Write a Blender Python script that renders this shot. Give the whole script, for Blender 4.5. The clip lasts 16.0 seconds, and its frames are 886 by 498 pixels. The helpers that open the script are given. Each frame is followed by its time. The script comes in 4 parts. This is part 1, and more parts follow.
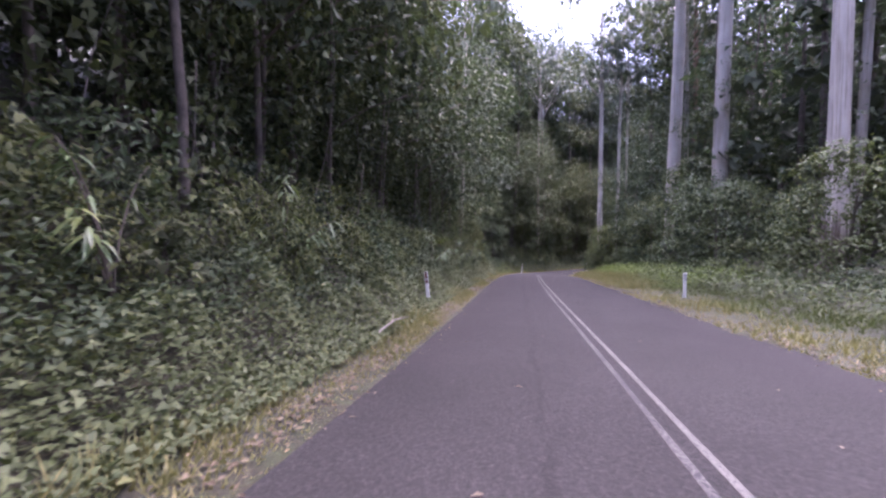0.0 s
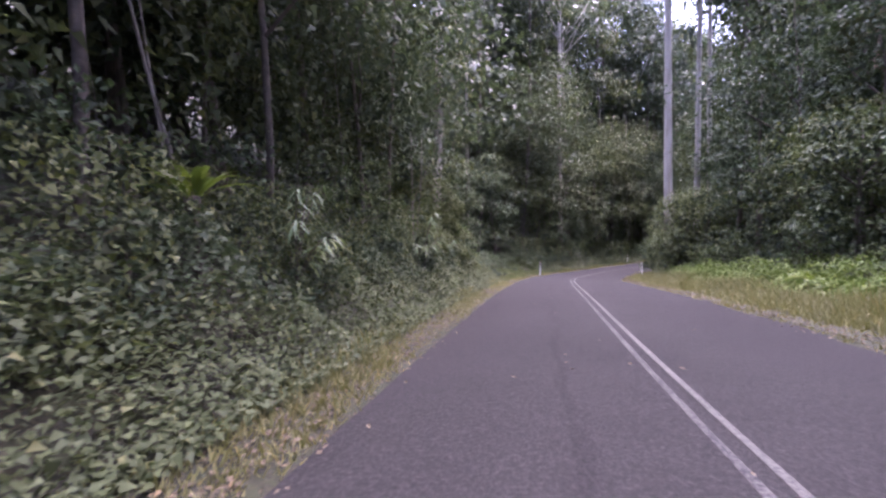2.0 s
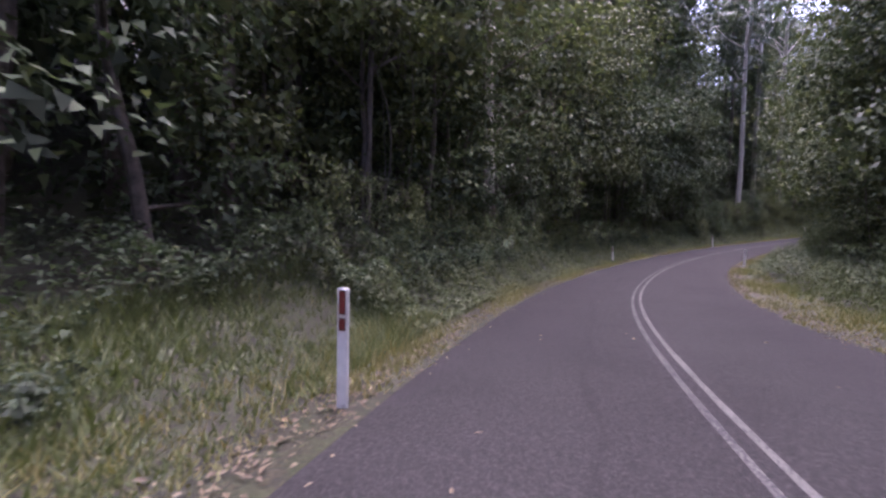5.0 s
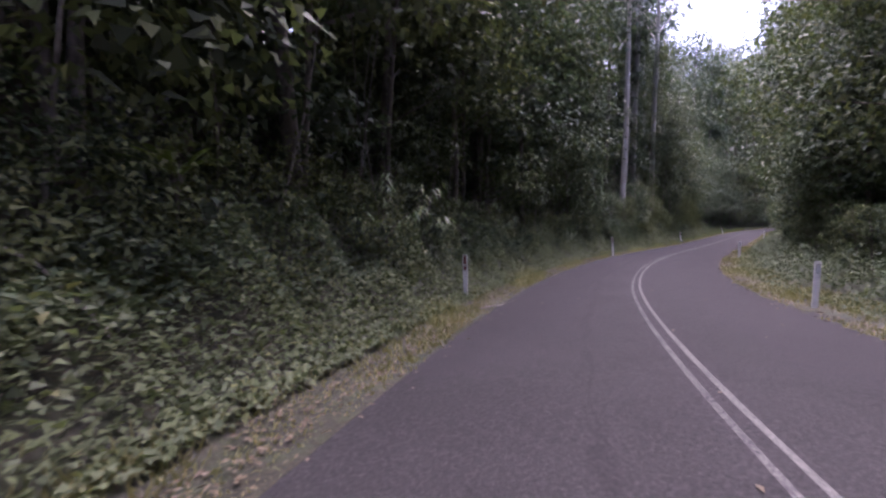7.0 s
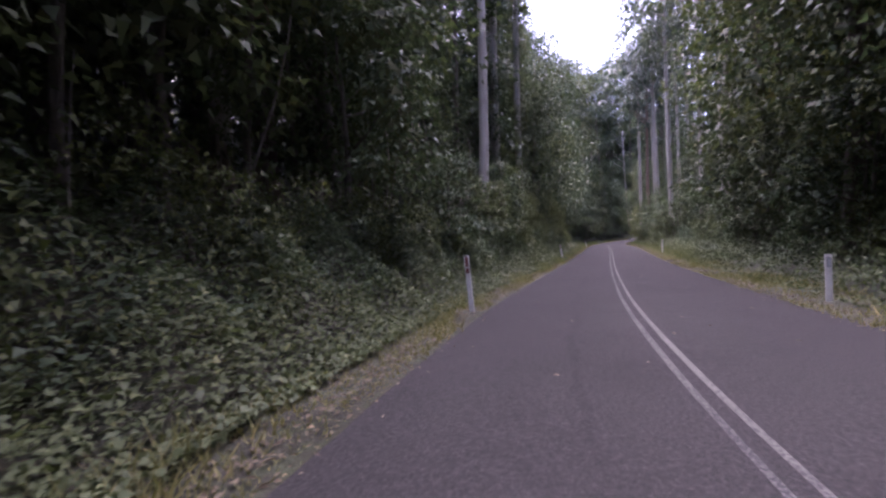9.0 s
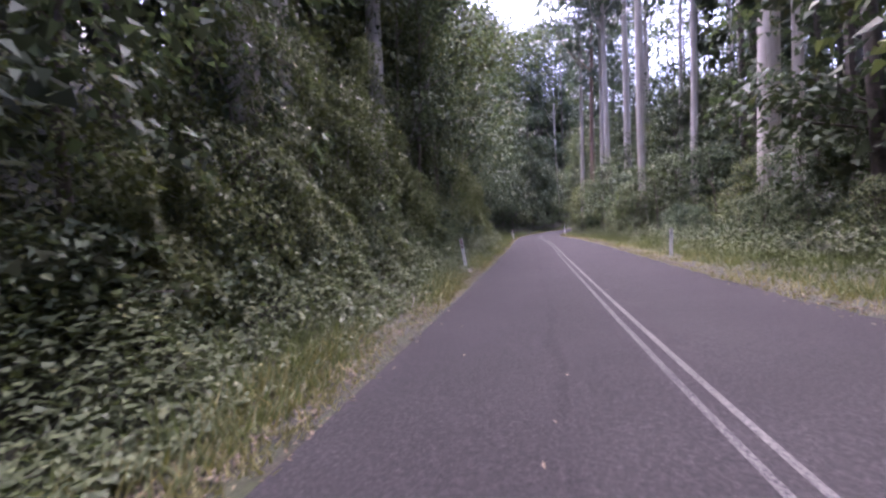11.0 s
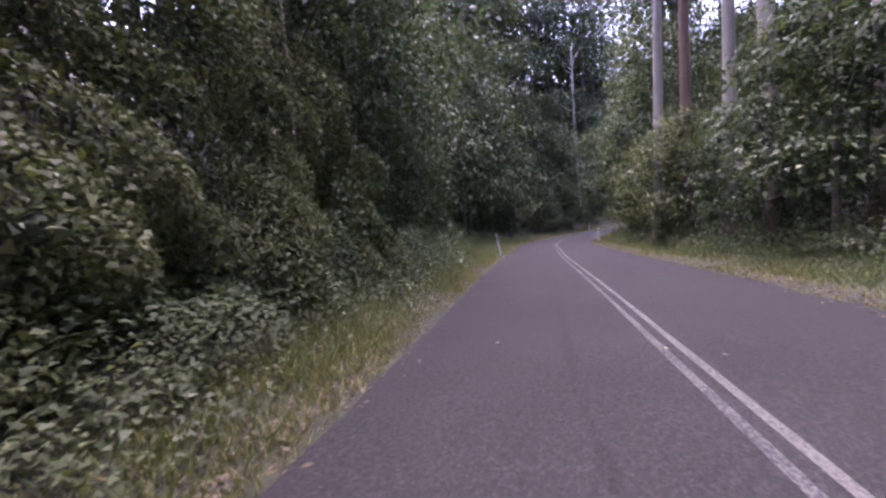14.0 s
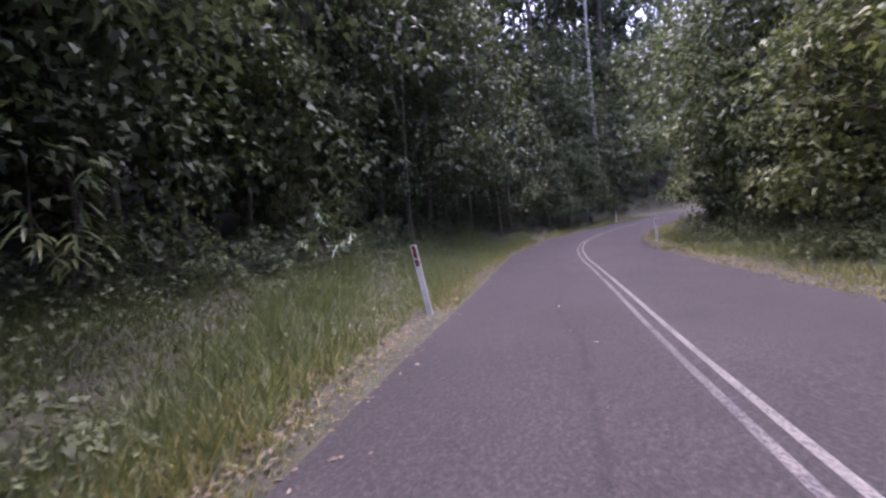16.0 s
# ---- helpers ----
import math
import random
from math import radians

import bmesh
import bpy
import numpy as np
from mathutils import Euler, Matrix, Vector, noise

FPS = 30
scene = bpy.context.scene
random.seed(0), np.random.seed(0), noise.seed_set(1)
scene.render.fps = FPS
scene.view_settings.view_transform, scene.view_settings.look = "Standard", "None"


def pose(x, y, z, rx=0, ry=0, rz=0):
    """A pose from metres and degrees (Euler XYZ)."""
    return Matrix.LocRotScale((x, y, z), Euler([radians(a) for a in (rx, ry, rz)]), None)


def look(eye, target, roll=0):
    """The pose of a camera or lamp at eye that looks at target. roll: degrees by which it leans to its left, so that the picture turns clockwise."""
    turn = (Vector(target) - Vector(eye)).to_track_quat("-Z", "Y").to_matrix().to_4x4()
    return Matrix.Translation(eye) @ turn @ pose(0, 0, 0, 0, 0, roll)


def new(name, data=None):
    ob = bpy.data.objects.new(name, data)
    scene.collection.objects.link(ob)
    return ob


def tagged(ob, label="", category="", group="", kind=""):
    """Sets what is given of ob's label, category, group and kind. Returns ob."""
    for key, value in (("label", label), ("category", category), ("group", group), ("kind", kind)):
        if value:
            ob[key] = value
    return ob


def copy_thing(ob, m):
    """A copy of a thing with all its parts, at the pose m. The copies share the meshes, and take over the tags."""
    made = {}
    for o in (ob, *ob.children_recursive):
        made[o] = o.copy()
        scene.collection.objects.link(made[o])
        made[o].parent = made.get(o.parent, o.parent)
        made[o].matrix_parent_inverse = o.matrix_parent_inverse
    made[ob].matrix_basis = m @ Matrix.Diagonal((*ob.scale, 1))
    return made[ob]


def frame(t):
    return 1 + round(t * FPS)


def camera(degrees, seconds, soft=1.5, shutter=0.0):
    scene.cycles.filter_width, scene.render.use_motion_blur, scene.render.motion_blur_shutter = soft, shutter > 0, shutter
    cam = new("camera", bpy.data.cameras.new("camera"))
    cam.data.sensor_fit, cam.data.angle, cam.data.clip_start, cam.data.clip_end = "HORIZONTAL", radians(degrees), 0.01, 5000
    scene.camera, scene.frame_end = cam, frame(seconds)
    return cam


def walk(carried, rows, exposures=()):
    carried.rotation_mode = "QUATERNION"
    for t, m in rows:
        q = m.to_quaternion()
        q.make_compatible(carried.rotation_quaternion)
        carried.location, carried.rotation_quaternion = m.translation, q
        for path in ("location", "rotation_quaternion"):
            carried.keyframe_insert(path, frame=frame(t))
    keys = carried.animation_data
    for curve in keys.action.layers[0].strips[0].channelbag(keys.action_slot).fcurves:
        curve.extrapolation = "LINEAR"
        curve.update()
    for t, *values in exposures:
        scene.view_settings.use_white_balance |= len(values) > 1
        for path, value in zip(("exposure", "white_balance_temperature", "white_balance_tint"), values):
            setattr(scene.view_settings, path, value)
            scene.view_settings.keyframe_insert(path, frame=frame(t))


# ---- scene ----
# ---- camera and its way ----
cam = camera(95.82, 16.0, soft=2.5, shutter=0.06)
PATH = [
    (0.0, -2.420, -5.102, 1.727, 87.35, -0.20, -2.03),
    (0.5, -1.413, -0.872, 1.358, 86.88, 0.32, -1.78),
    (1.0, -0.435, 3.362, 1.054, 87.05, 1.11, -0.81),
    (1.5, 0.477, 7.583, 0.775, 86.84, 0.74, -0.39),
    (2.0, 1.399, 11.870, 0.511, 86.90, 1.30, -0.01),
    (2.5, 2.369, 16.208, 0.215, 86.41, 1.05, -0.04),
    (3.0, 3.440, 20.604, -0.121, 86.27, 0.73, -0.60),
    (3.5, 4.622, 25.028, -0.428, 86.27, 1.00, -1.63),
    (4.0, 5.884, 29.552, -0.836, 85.84, 1.71, -2.95),
    (4.5, 7.229, 34.070, -1.281, 85.97, 1.56, -4.84),
    (5.0, 8.950, 38.560, -1.715, 86.30, 1.20, -10.34),
    (5.5, 11.117, 42.869, -2.117, 86.70, 0.78, -14.55),
    (6.0, 13.645, 47.051, -2.472, 87.02, 0.43, -18.53),
    (6.5, 16.623, 51.085, -2.761, 87.16, 0.28, -24.00),
    (7.0, 19.973, 54.857, -2.980, 87.48, 0.30, -28.44),
    (7.5, 23.609, 58.414, -3.139, 88.30, 1.12, -33.02),
    (8.0, 27.480, 61.676, -3.234, 89.02, 1.95, -37.74),
    (8.5, 31.455, 64.564, -3.288, 89.80, 2.58, -42.37),
    (9.0, 35.567, 67.122, -3.305, 90.30, 2.47, -46.95),
    (9.5, 39.864, 69.366, -3.278, 90.09, 2.49, -51.31),
    (10.0, 44.262, 71.338, -3.239, 89.61, 2.51, -54.34),
    (10.5, 48.704, 73.117, -3.205, 89.03, 2.54, -56.15),
    (11.0, 53.119, 74.833, -3.174, 88.55, 2.57, -56.83),
    (11.5, 57.515, 76.501, -3.128, 88.34, 2.58, -57.51),
    (12.0, 61.887, 78.137, -3.049, 88.86, 3.04, -57.36),
    (12.5, 66.150, 79.725, -2.958, 89.34, 3.81, -57.24),
    (13.0, 70.271, 81.275, -2.853, 89.44, 3.73, -56.70),
    (13.5, 74.305, 82.781, -2.752, 88.99, 3.18, -56.51),
    (14.0, 78.150, 84.254, -2.651, 88.78, 2.86, -55.75),
    (14.5, 81.878, 85.721, -2.563, 88.19, 2.82, -55.97),
    (15.0, 85.634, 87.203, -2.476, 88.14, 3.04, -55.73),
    (15.5, 89.380, 88.686, -2.400, 88.37, 3.56, -55.51),
    (16.0, 93.064, 90.129, -2.336, 88.17, 4.21, -55.41),
    ]
EXPOSURE = [(t, e, 5300, 44) for t, e in ((0.0, 3.3), (0.8, 3.35), (1.8, 3.6), (2.8, 3.45), (3.5, 3.25), (4.2, 3.25), (6.2, 2.95), (7.5, 3.35), (8.5, 3.35), (9.3, 3.1), (11.2, 3.75), (12.0, 3.45),
                                           (13.6, 3.4), (14.6, 3.25), (16.0, 3.5))]
walk(cam, [(r[0], pose(*r[1:])) for r in PATH], exposures=EXPOSURE)

# ---- light: an overcast sky ----
world = bpy.data.worlds.new("world")
scene.world = world
world.use_nodes = True
wn = world.node_tree
sky = wn.nodes.new("ShaderNodeTexSky")
sky.sky_type = "NISHITA"
sky.sun_disc = False
sky.sun_elevation = radians(73)
sky.sun_rotation = radians(52)
sky.air_density, sky.dust_density, sky.ozone_density = 1.0, 9.0, 0.3
wn.links.new(sky.outputs[0], wn.nodes["Background"].inputs[0])
wn.nodes["Background"].inputs[1].default_value = 0.11
sun = new("sun", bpy.data.lights.new("sun", "SUN"))
sun.data.energy, sun.data.angle = 0.9, radians(50)
sun.data.color = (1.0, 0.97, 0.92)
sun.matrix_world = look((0, 0, 60), (2.5, -3, 16))

# ---- the road's centre line: distance, heading (clockwise from +y), slope ----
ROAD = [(-30, 13.67, -0.0985), (-8, 13.67, -0.0985), (-1, 13.40, -0.0742), (6, 12.53, -0.0625), (13, 12.93, -0.0635), (20, 14.28, -0.0668), (27, 14.90, -0.0884),
        (34, 17.01, -0.0995), (41, 26.16, -0.0872), (48, 32.53, -0.0703), (55, 40.72, -0.0466), (62, 46.14, -0.0282), (69, 51.65, -0.0186), (76, 58.27, -0.0017),
        (83, 64.51, 0.0099), (90, 68.45, 0.0079), (97, 68.93, 0.0073), (104, 69.74, 0.0155), (111, 69.42, 0.0250), (118, 69.92, 0.0249), (125, 68.61, 0.0230),
        (132, 68.37, 0.0201), (139, 68.11, 0.0124), (146, 70.47, 0.0109), (153, 69.27, 0.0173), (160, 76.11, 0.0306), (167, 88.60, 0.0499), (174, 102.74, 0.0736),
        (181, 114.00, 0.0850), (188, 122.40, 0.0850), (195, 130.80, 0.0850), (202, 139.20, 0.0850), (215, 150.0, 0.085)]
BANKING = [(-30, -0.023), (20, -0.021), (40, 0.001), (60, -0.001), (80, 0.003), (100, -0.011), (130, -0.020), (165, -0.001), (208, -0.001)]
S0, S1, DS = -30.0, 214.0, 0.25
EDGE_L, EDGE_R = -2.92, 2.84
RS = np.arange(S0, S1 + 0.01, DS)
_r = np.array(ROAD)
RH = np.radians(np.interp(RS, _r[:, 0], _r[:, 1]))
RG = np.interp(RS, _r[:, 0], _r[:, 2])
_m = (RH[1:] + RH[:-1]) / 2
RX = np.concatenate([[0], np.cumsum(np.sin(_m) * DS)])
RY = np.concatenate([[0], np.cumsum(np.cos(_m) * DS)])
RZ = np.concatenate([[0], np.cumsum((RG[1:] + RG[:-1]) / 2 * DS)])
_k = int(round(-S0 / DS))
RX, RY, RZ = RX - RX[_k], RY - RY[_k], RZ - RZ[_k]
RB = np.interp(RS, [b[0] for b in BANKING], [b[1] for b in BANKING])


def smooth(a, b, x):
    t = np.clip((x - a) / (b - a), 0, 1)
    return t * t * (3 - 2 * t)


def profile(s, u):
    """The ground's height over the road's centre line."""
    s, u = np.asarray(s, float), np.asarray(u, float)
    roadz = -np.clip(u, -4, 4) * np.interp(s, RS, RB)
    open_left = smooth(130, 142, s) * (1 - smooth(176, 190, s)) + smooth(31, 35, s) * (1 - smooth(42, 48, s)) * 0.7
    a = -u
    steep = 0.15 * smooth(3.2, 4.2, a) + 1.75 * smooth(3.9, 7.0, a) + 0.32 * np.maximum(a - 7.0, 0)
    mild = 0.1 * smooth(3.2, 4.5, a) + 0.75 * smooth(4.5, 8.5, a) + 0.32 * np.maximum(a - 8.5, 0)
    left = steep * (1 - open_left) + mild * open_left
    right = 0.15 * smooth(3.4, 5.0, u) + 0.5 * smooth(5.5, 9.0, u) + 0.16 * np.maximum(u - 9.0, 0)
    left = left + 0.25 * np.maximum(a - 10.0, 0)
    side = np.where(u < 0, left, right)
    side = np.where(np.abs(u) < 2.75, -0.08, side - 0.03)
    bump = 0.07 * np.sin(1.3 * s + 0.7 * u) * np.sin(0.8 * s - 1.1 * u) * smooth(3.4, 5.0, np.abs(u))
    far = 0.0006 * np.maximum(np.abs(u) - 30, 0) ** 2
    return roadz + side + bump + far


def at(s, u, dz=0.0):
    """A place beside the road, over its surface's centre line."""
    x, y, z, h = (float(np.interp(s, RS, v)) for v in (RX, RY, RZ, RH))
    return Vector((x + u * math.cos(h), y - u * math.sin(h), z + dz))


def ground(s, u, dz=0.0):
    return at(s, u, float(profile(s, u)) + dz)


def heading(s):
    return -math.degrees(float(np.interp(s, RS, RH)))


# ---- materials ----
def material(name):
    m = bpy.data.materials.new(name)
    m.use_nodes = True
    n, l = m.node_tree.nodes, m.node_tree.links
    return m, n, l, n["Principled BSDF"]


def ramp(n, l, source, stops):
    r = n.new("ShaderNodeValToRGB")
    el = r.color_ramp.elements
    while len(el) < len(stops):
        el.new(0.5)
    for e, (p, c) in zip(el, stops):
        e.position, e.color = p, (*c, 1)
    l.new(source, r.inputs[0])
    return r.outputs[0]


def noise_tex(n, l, scale, detail=4, coord=None, rough=0.6):
    t = n.new("ShaderNodeTexNoise")
    t.inputs["Scale"].default_value, t.inputs["Detail"].default_value, t.inputs["Roughness"].default_value = scale, detail, rough
    if coord is not None:
        l.new(coord, t.inputs["Vector"])
    return t.outputs["Fac"]


def mixed(n, l, kind, fac, a, b):
    x = n.new("ShaderNodeMix")
    x.data_type, x.blend_type = "RGBA", kind
    for sock, v in ((x.inputs[0], fac), (x.inputs[6], a), (x.inputs[7], b)):
        if isinstance(v, (int, float)):
            sock.default_value = v
        elif isinstance(v, tuple):
            sock.default_value = (*v, 1)
        else:
            l.new(v, sock)
    return x.outputs[2]


def bump(n, l, bsdf, height, strength, distance):
    b = n.new("ShaderNodeBump")
    b.inputs["Strength"].default_value, b.inputs["Distance"].default_value = strength, distance
    l.new(height, b.inputs["Height"])
    l.new(b.outputs[0], bsdf.inputs["Normal"])


def leaf_material(name, dark, mid, light, rough=0.42, clear=0.3, gloss=0.5):
    """Leaves: each leaf and each plant has its own shade, thin enough to let light through."""
    m, n, l, p = material(name)
    geo = n.new("ShaderNodeNewGeometry")
    info = n.new("ShaderNodeObjectInfo")
    dark, light = (tuple(0.5 * (a + b) for a, b in zip(c, mid)) for c in (dark, light))
    c = ramp(n, l, geo.outputs["Random Per Island"], [(0.0, dark), (0.55, mid), (0.96, light), (1.0, (light[0] * 1.4, light[1] * 1.2, light[2]))])
    tone = ramp(n, l, info.outputs["Random"], [(0.0, (0.72, 0.8, 0.85)), (0.5, (1, 1, 1)), (1.0, (1.25, 1.12, 0.8))])
    c = mixed(n, l, "MULTIPLY", 1.0, c, tone)
    l.new(c, p.inputs["Base Color"])
    p.inputs["Roughness"].default_value = rough
    p.inputs["Specular IOR Level"].default_value = gloss
    t = n.new("ShaderNodeBsdfTranslucent")
    l.new(mixed(n, l, "MULTIPLY", 1.0, c, (1.1, 1.2, 0.72)), t.inputs[0])
    mx = n.new("ShaderNodeMixShader")
    mx.inputs[0].default_value = clear
    l.new(p.outputs[0], mx.inputs[1])
    l.new(t.outputs[0], mx.inputs[2])
    l.new(mx.outputs[0], n["Material Output"].inputs[0])
    return m


def bark_material(name, pale, tan, stocking, stocking_top):
    """Smooth pale bark with streaks over a rough dark stocking at the foot."""
    m, n, l, p = material(name)
    tc = n.new("ShaderNodeTexCoord")
    mp = n.new("ShaderNodeMapping")
    mp.inputs["Scale"].default_value = (7.0, 7.0, 0.35)
    l.new(tc.outputs["Object"], mp.inputs[0])
    streak = noise_tex(n, l, 1.0, 5, mp.outputs[0], 0.65)
    blotch = noise_tex(n, l, 0.9, 4, tc.outputs["Object"])
    c = ramp(n, l, streak, [(0.3, tan), (0.48, pale), (0.62, pale), (0.78, tan)])
    c = mixed(n, l, "MULTIPLY", 0.7, c, ramp(n, l, blotch, [(0.3, (0.62, 0.6, 0.58)), (0.6, (1, 1, 1))]))
    sep = n.new("ShaderNodeSeparateXYZ")
    l.new(tc.outputs["Object"], sep.inputs[0])
    add = n.new("ShaderNodeMath")
    add.operation = "MULTIPLY_ADD"
    l.new(streak, add.inputs[0])
    add.inputs[1].default_value = 5.0
    l.new(sep.outputs[2], add.inputs[2])
    rng = n.new("ShaderNodeMapRange")
    l.new(add.outputs[0], rng.inputs[0])
    rng.inputs[1].default_value, rng.inputs[2].default_value = stocking_top + 1.6, stocking_top + 2.6
    c = mixed(n, l, "MIX", rng.outputs[0], stocking, c)
    l.new(c, p.inputs["Base Color"])
    p.inputs["Roughness"].default_value = 0.8
    bump(n, l, p, streak, 0.5, 0.03)
    return m


def rough_material(name, a, b, scale, rough=0.9, depth=0.02, fine=None):
    m, n, l, p = material(name)
    tc = n.new("ShaderNodeTexCoord")
    big = noise_tex(n, l, scale, 6, tc.outputs["Object"], 0.7)
    c = ramp(n, l, big, [(0.32, a), (0.68, b)])
    if fine:
        f = noise_tex(n, l, fine, 3, tc.outputs["Object"], 0.6)
        c = mixed(n, l, "MULTIPLY", 0.6, c, ramp(n, l, f, [(0.3, (0.5, 0.5, 0.5)), (0.7, (1.3, 1.3, 1.3))]))
    l.new(c, p.inputs["Base Color"])
    p.inputs["Roughness"].default_value = rough
    bump(n, l, p, big, 0.5, depth)
    return m


def asphalt_material():
    """Worn chip seal: coarse grain, paler wheel paths, a ragged dark seam along the lane, patches."""
    m, n, l, p = material("asphalt")
    uv = n.new("ShaderNodeUVMap")
    tc = n.new("ShaderNodeTexCoord")
    sep = n.new("ShaderNodeSeparateXYZ")
    l.new(uv.outputs[0], sep.inputs[0])
    grain = noise_tex(n, l, 30.0, 5, tc.outputs["Object"], 0.85)
    patch = noise_tex(n, l, 0.55, 5, tc.outputs["Object"], 0.6)
    c = ramp(n, l, grain, [(0.28, (0.0120, 0.0111, 0.0103)), (0.50, (0.0235, 0.0217, 0.0200)), (0.74, (0.052, 0.0480, 0.0445))])
    c = mixed(n, l, "MULTIPLY", 0.55, c, ramp(n, l, patch, [(0.3, (0.72, 0.70, 0.72)), (0.65, (1.12, 1.1, 1.12))]))
    wob = n.new("ShaderNodeTexNoise")
    wob.inputs["Scale"].default_value = 0.5
    l.new(tc.outputs["Object"], wob.inputs["Vector"])
    seam = n.new("ShaderNodeMath")
    seam.operation = "MULTIPLY_ADD"
    l.new(wob.outputs["Fac"], seam.inputs[0])
    seam.inputs[1].default_value = 0.5
    l.new(sep.outputs[0], seam.inputs[2])
    near = n.new("ShaderNodeMath")
    near.operation = "ADD"
    l.new(seam.outputs[0], near.inputs[0])
    near.inputs[1].default_value = 0.75
    ab = n.new("ShaderNodeMath")
    ab.operation = "ABSOLUTE"
    l.new(near.outputs[0], ab.inputs[0])
    gaps = noise_tex(n, l, 1.1, 4, tc.outputs["Object"], 0.7)
    wid = n.new("ShaderNodeMath")
    wid.operation = "MULTIPLY_ADD"
    l.new(gaps, wid.inputs[0])
    wid.inputs[1].default_value = -0.45
    l.new(ab.outputs[0], wid.inputs[2])
    off = n.new("ShaderNodeMath")
    off.operation = "ADD"
    l.new(wid.outputs[0], off.inputs[0])
    off.inputs[1].default_value = 0.205
    dark = ramp(n, l, off.outputs[0], [(0.0, (0.66, 0.64, 0.66)), (0.03, (1, 1, 1))])
    c = mixed(n, l, "MULTIPLY", 0.5, c, dark)
    l.new(c, p.inputs["Base Color"])
    p.inputs["Roughness"].default_value = 0.95
    p.inputs["Specular IOR Level"].default_value = 0.12
    bump(n, l, p, grain, 0.6, 0.008)
    return m


def paint_material(name, worn):
    """Road paint with the seal showing through where it has worn."""
    m, n, l, p = material(name)
    tc = n.new("ShaderNodeTexCoord")
    a = noise_tex(n, l, 38.0, 4, tc.outputs["Object"], 0.75)
    b = noise_tex(n, l, 1.4, 3, tc.outputs["Object"], 0.6)
    ad = n.new("ShaderNodeMath")
    ad.operation = "MULTIPLY_ADD"
    l.new(b, ad.inputs[0])
    ad.inputs[1].default_value = 0.35
    l.new(a, ad.inputs[2])
    c = ramp(n, l, ad.outputs[0], [(worn, (0.028, 0.026, 0.027)), (worn + 0.18, (0.080, 0.076, 0.066)), (1.0, (0.140, 0.134, 0.116))])
    l.new(c, p.inputs["Base Color"])
    p.inputs["Roughness"].default_value = 0.9
    p.inputs["Specular IOR Level"].default_value = 0.15
    bump(n, l, p, a, 0.4, 0.004)
    return m


def plain_material(name, col, rough=0.6, var=0.15, scale=9.0):
    m, n, l, p = material(name)
    tc = n.new("ShaderNodeTexCoord")
    f = noise_tex(n, l, scale, 4, tc.outputs["Object"])
    lo = tuple(v * (1 - var * 2) for v in col)
    l.new(ramp(n, l, f, [(0.3, lo), (0.65, col)]), p.inputs["Base Color"])
    p.inputs["Roughness"].default_value = rough
    return m


def litter_ground():
    """Forest floor: leaf mould of many small pieces over dark soil."""
    m, n, l, p = material("forest_floor")
    tc = n.new("ShaderNodeTexCoord")
    big = noise_tex(n, l, 0.9, 5, tc.outputs["Object"], 0.65)
    fine = noise_tex(n, l, 22.0, 6, tc.outputs["Object"], 0.8)
    mid = noise_tex(n, l, 5.0, 4, tc.outputs["Object"], 0.7)
    c = ramp(n, l, fine, [(0.30, (0.008, 0.008, 0.004)), (0.47, (0.022, 0.021, 0.010)), (0.58, (0.046, 0.039, 0.017)), (0.72, (0.100, 0.080, 0.036))])
    c = mixed(n, l, "MIX", ramp(n, l, mid, [(0.45, (0, 0, 0)), (0.62, (0.7, 0.7, 0.7))]), c, (0.036, 0.046, 0.013))
    c = mixed(n, l, "MULTIPLY", 0.8, c, ramp(n, l, big, [(0.3, (0.5, 0.55, 0.47)), (0.7, (1.1, 1.05, 1.0))]))
    l.new(c, p.inputs["Base Color"])
    p.inputs["Roughness"].default_value = 0.95
    bump(n, l, p, fine, 0.8, 0.03)
    return m


ASPHALT = asphalt_material()
PAINT_L = paint_material("road_paint_worn", 0.58)
PAINT_R = paint_material("road_paint", 0.50)
SOIL = litter_ground()
LEAF_A = leaf_material("leaf_broad", (0.033, 0.045, 0.022), (0.073, 0.094, 0.045), (0.130, 0.155, 0.082), 0.6, 0.3, 0.22)
LEAF_B = leaf_material("leaf_vine", (0.030, 0.040, 0.021), (0.062, 0.079, 0.041), (0.108, 0.128, 0.070), 0.6, 0.3, 0.20)
LEAF_C = leaf_material("leaf_low_scrub", (0.032, 0.042, 0.021), (0.068, 0.086, 0.041), (0.118, 0.140, 0.073), 0.6, 0.3, 0.25)
LEAF_V = leaf_material("leaf_wall_vine", (0.038, 0.046, 0.014), (0.086, 0.098, 0.030), (0.150, 0.158, 0.060), 0.6, 0.3, 0.25)
# duller, darker copy of the leaf colours: shade inside the clumps, painted in
LEAF_D = leaf_material("leaf_inner_shaded", (0.028, 0.035, 0.022), (0.052, 0.062, 0.040), (0.080, 0.092, 0.060), 0.8, 0.2, 0.1)
LEAF_G = leaf_material("leaf_gum", (0.036, 0.046, 0.032), (0.070, 0.086, 0.058), (0.11, 0.132, 0.09), 0.5)
LEAF_F = leaf_material("leaf_fern", (0.050, 0.074, 0.016), (0.096, 0.132, 0.026), (0.17, 0.210, 0.045), 0.55, 0.3, 0.25)
LEAF_Y = leaf_material("leaf_long", (0.060, 0.085, 0.035), (0.10, 0.14, 0.06), (0.20, 0.25, 0.12), 0.38)
GRASS = leaf_material("grass_blade", (0.040, 0.058, 0.020), (0.082, 0.105, 0.036), (0.155, 0.165, 0.066), 0.6)
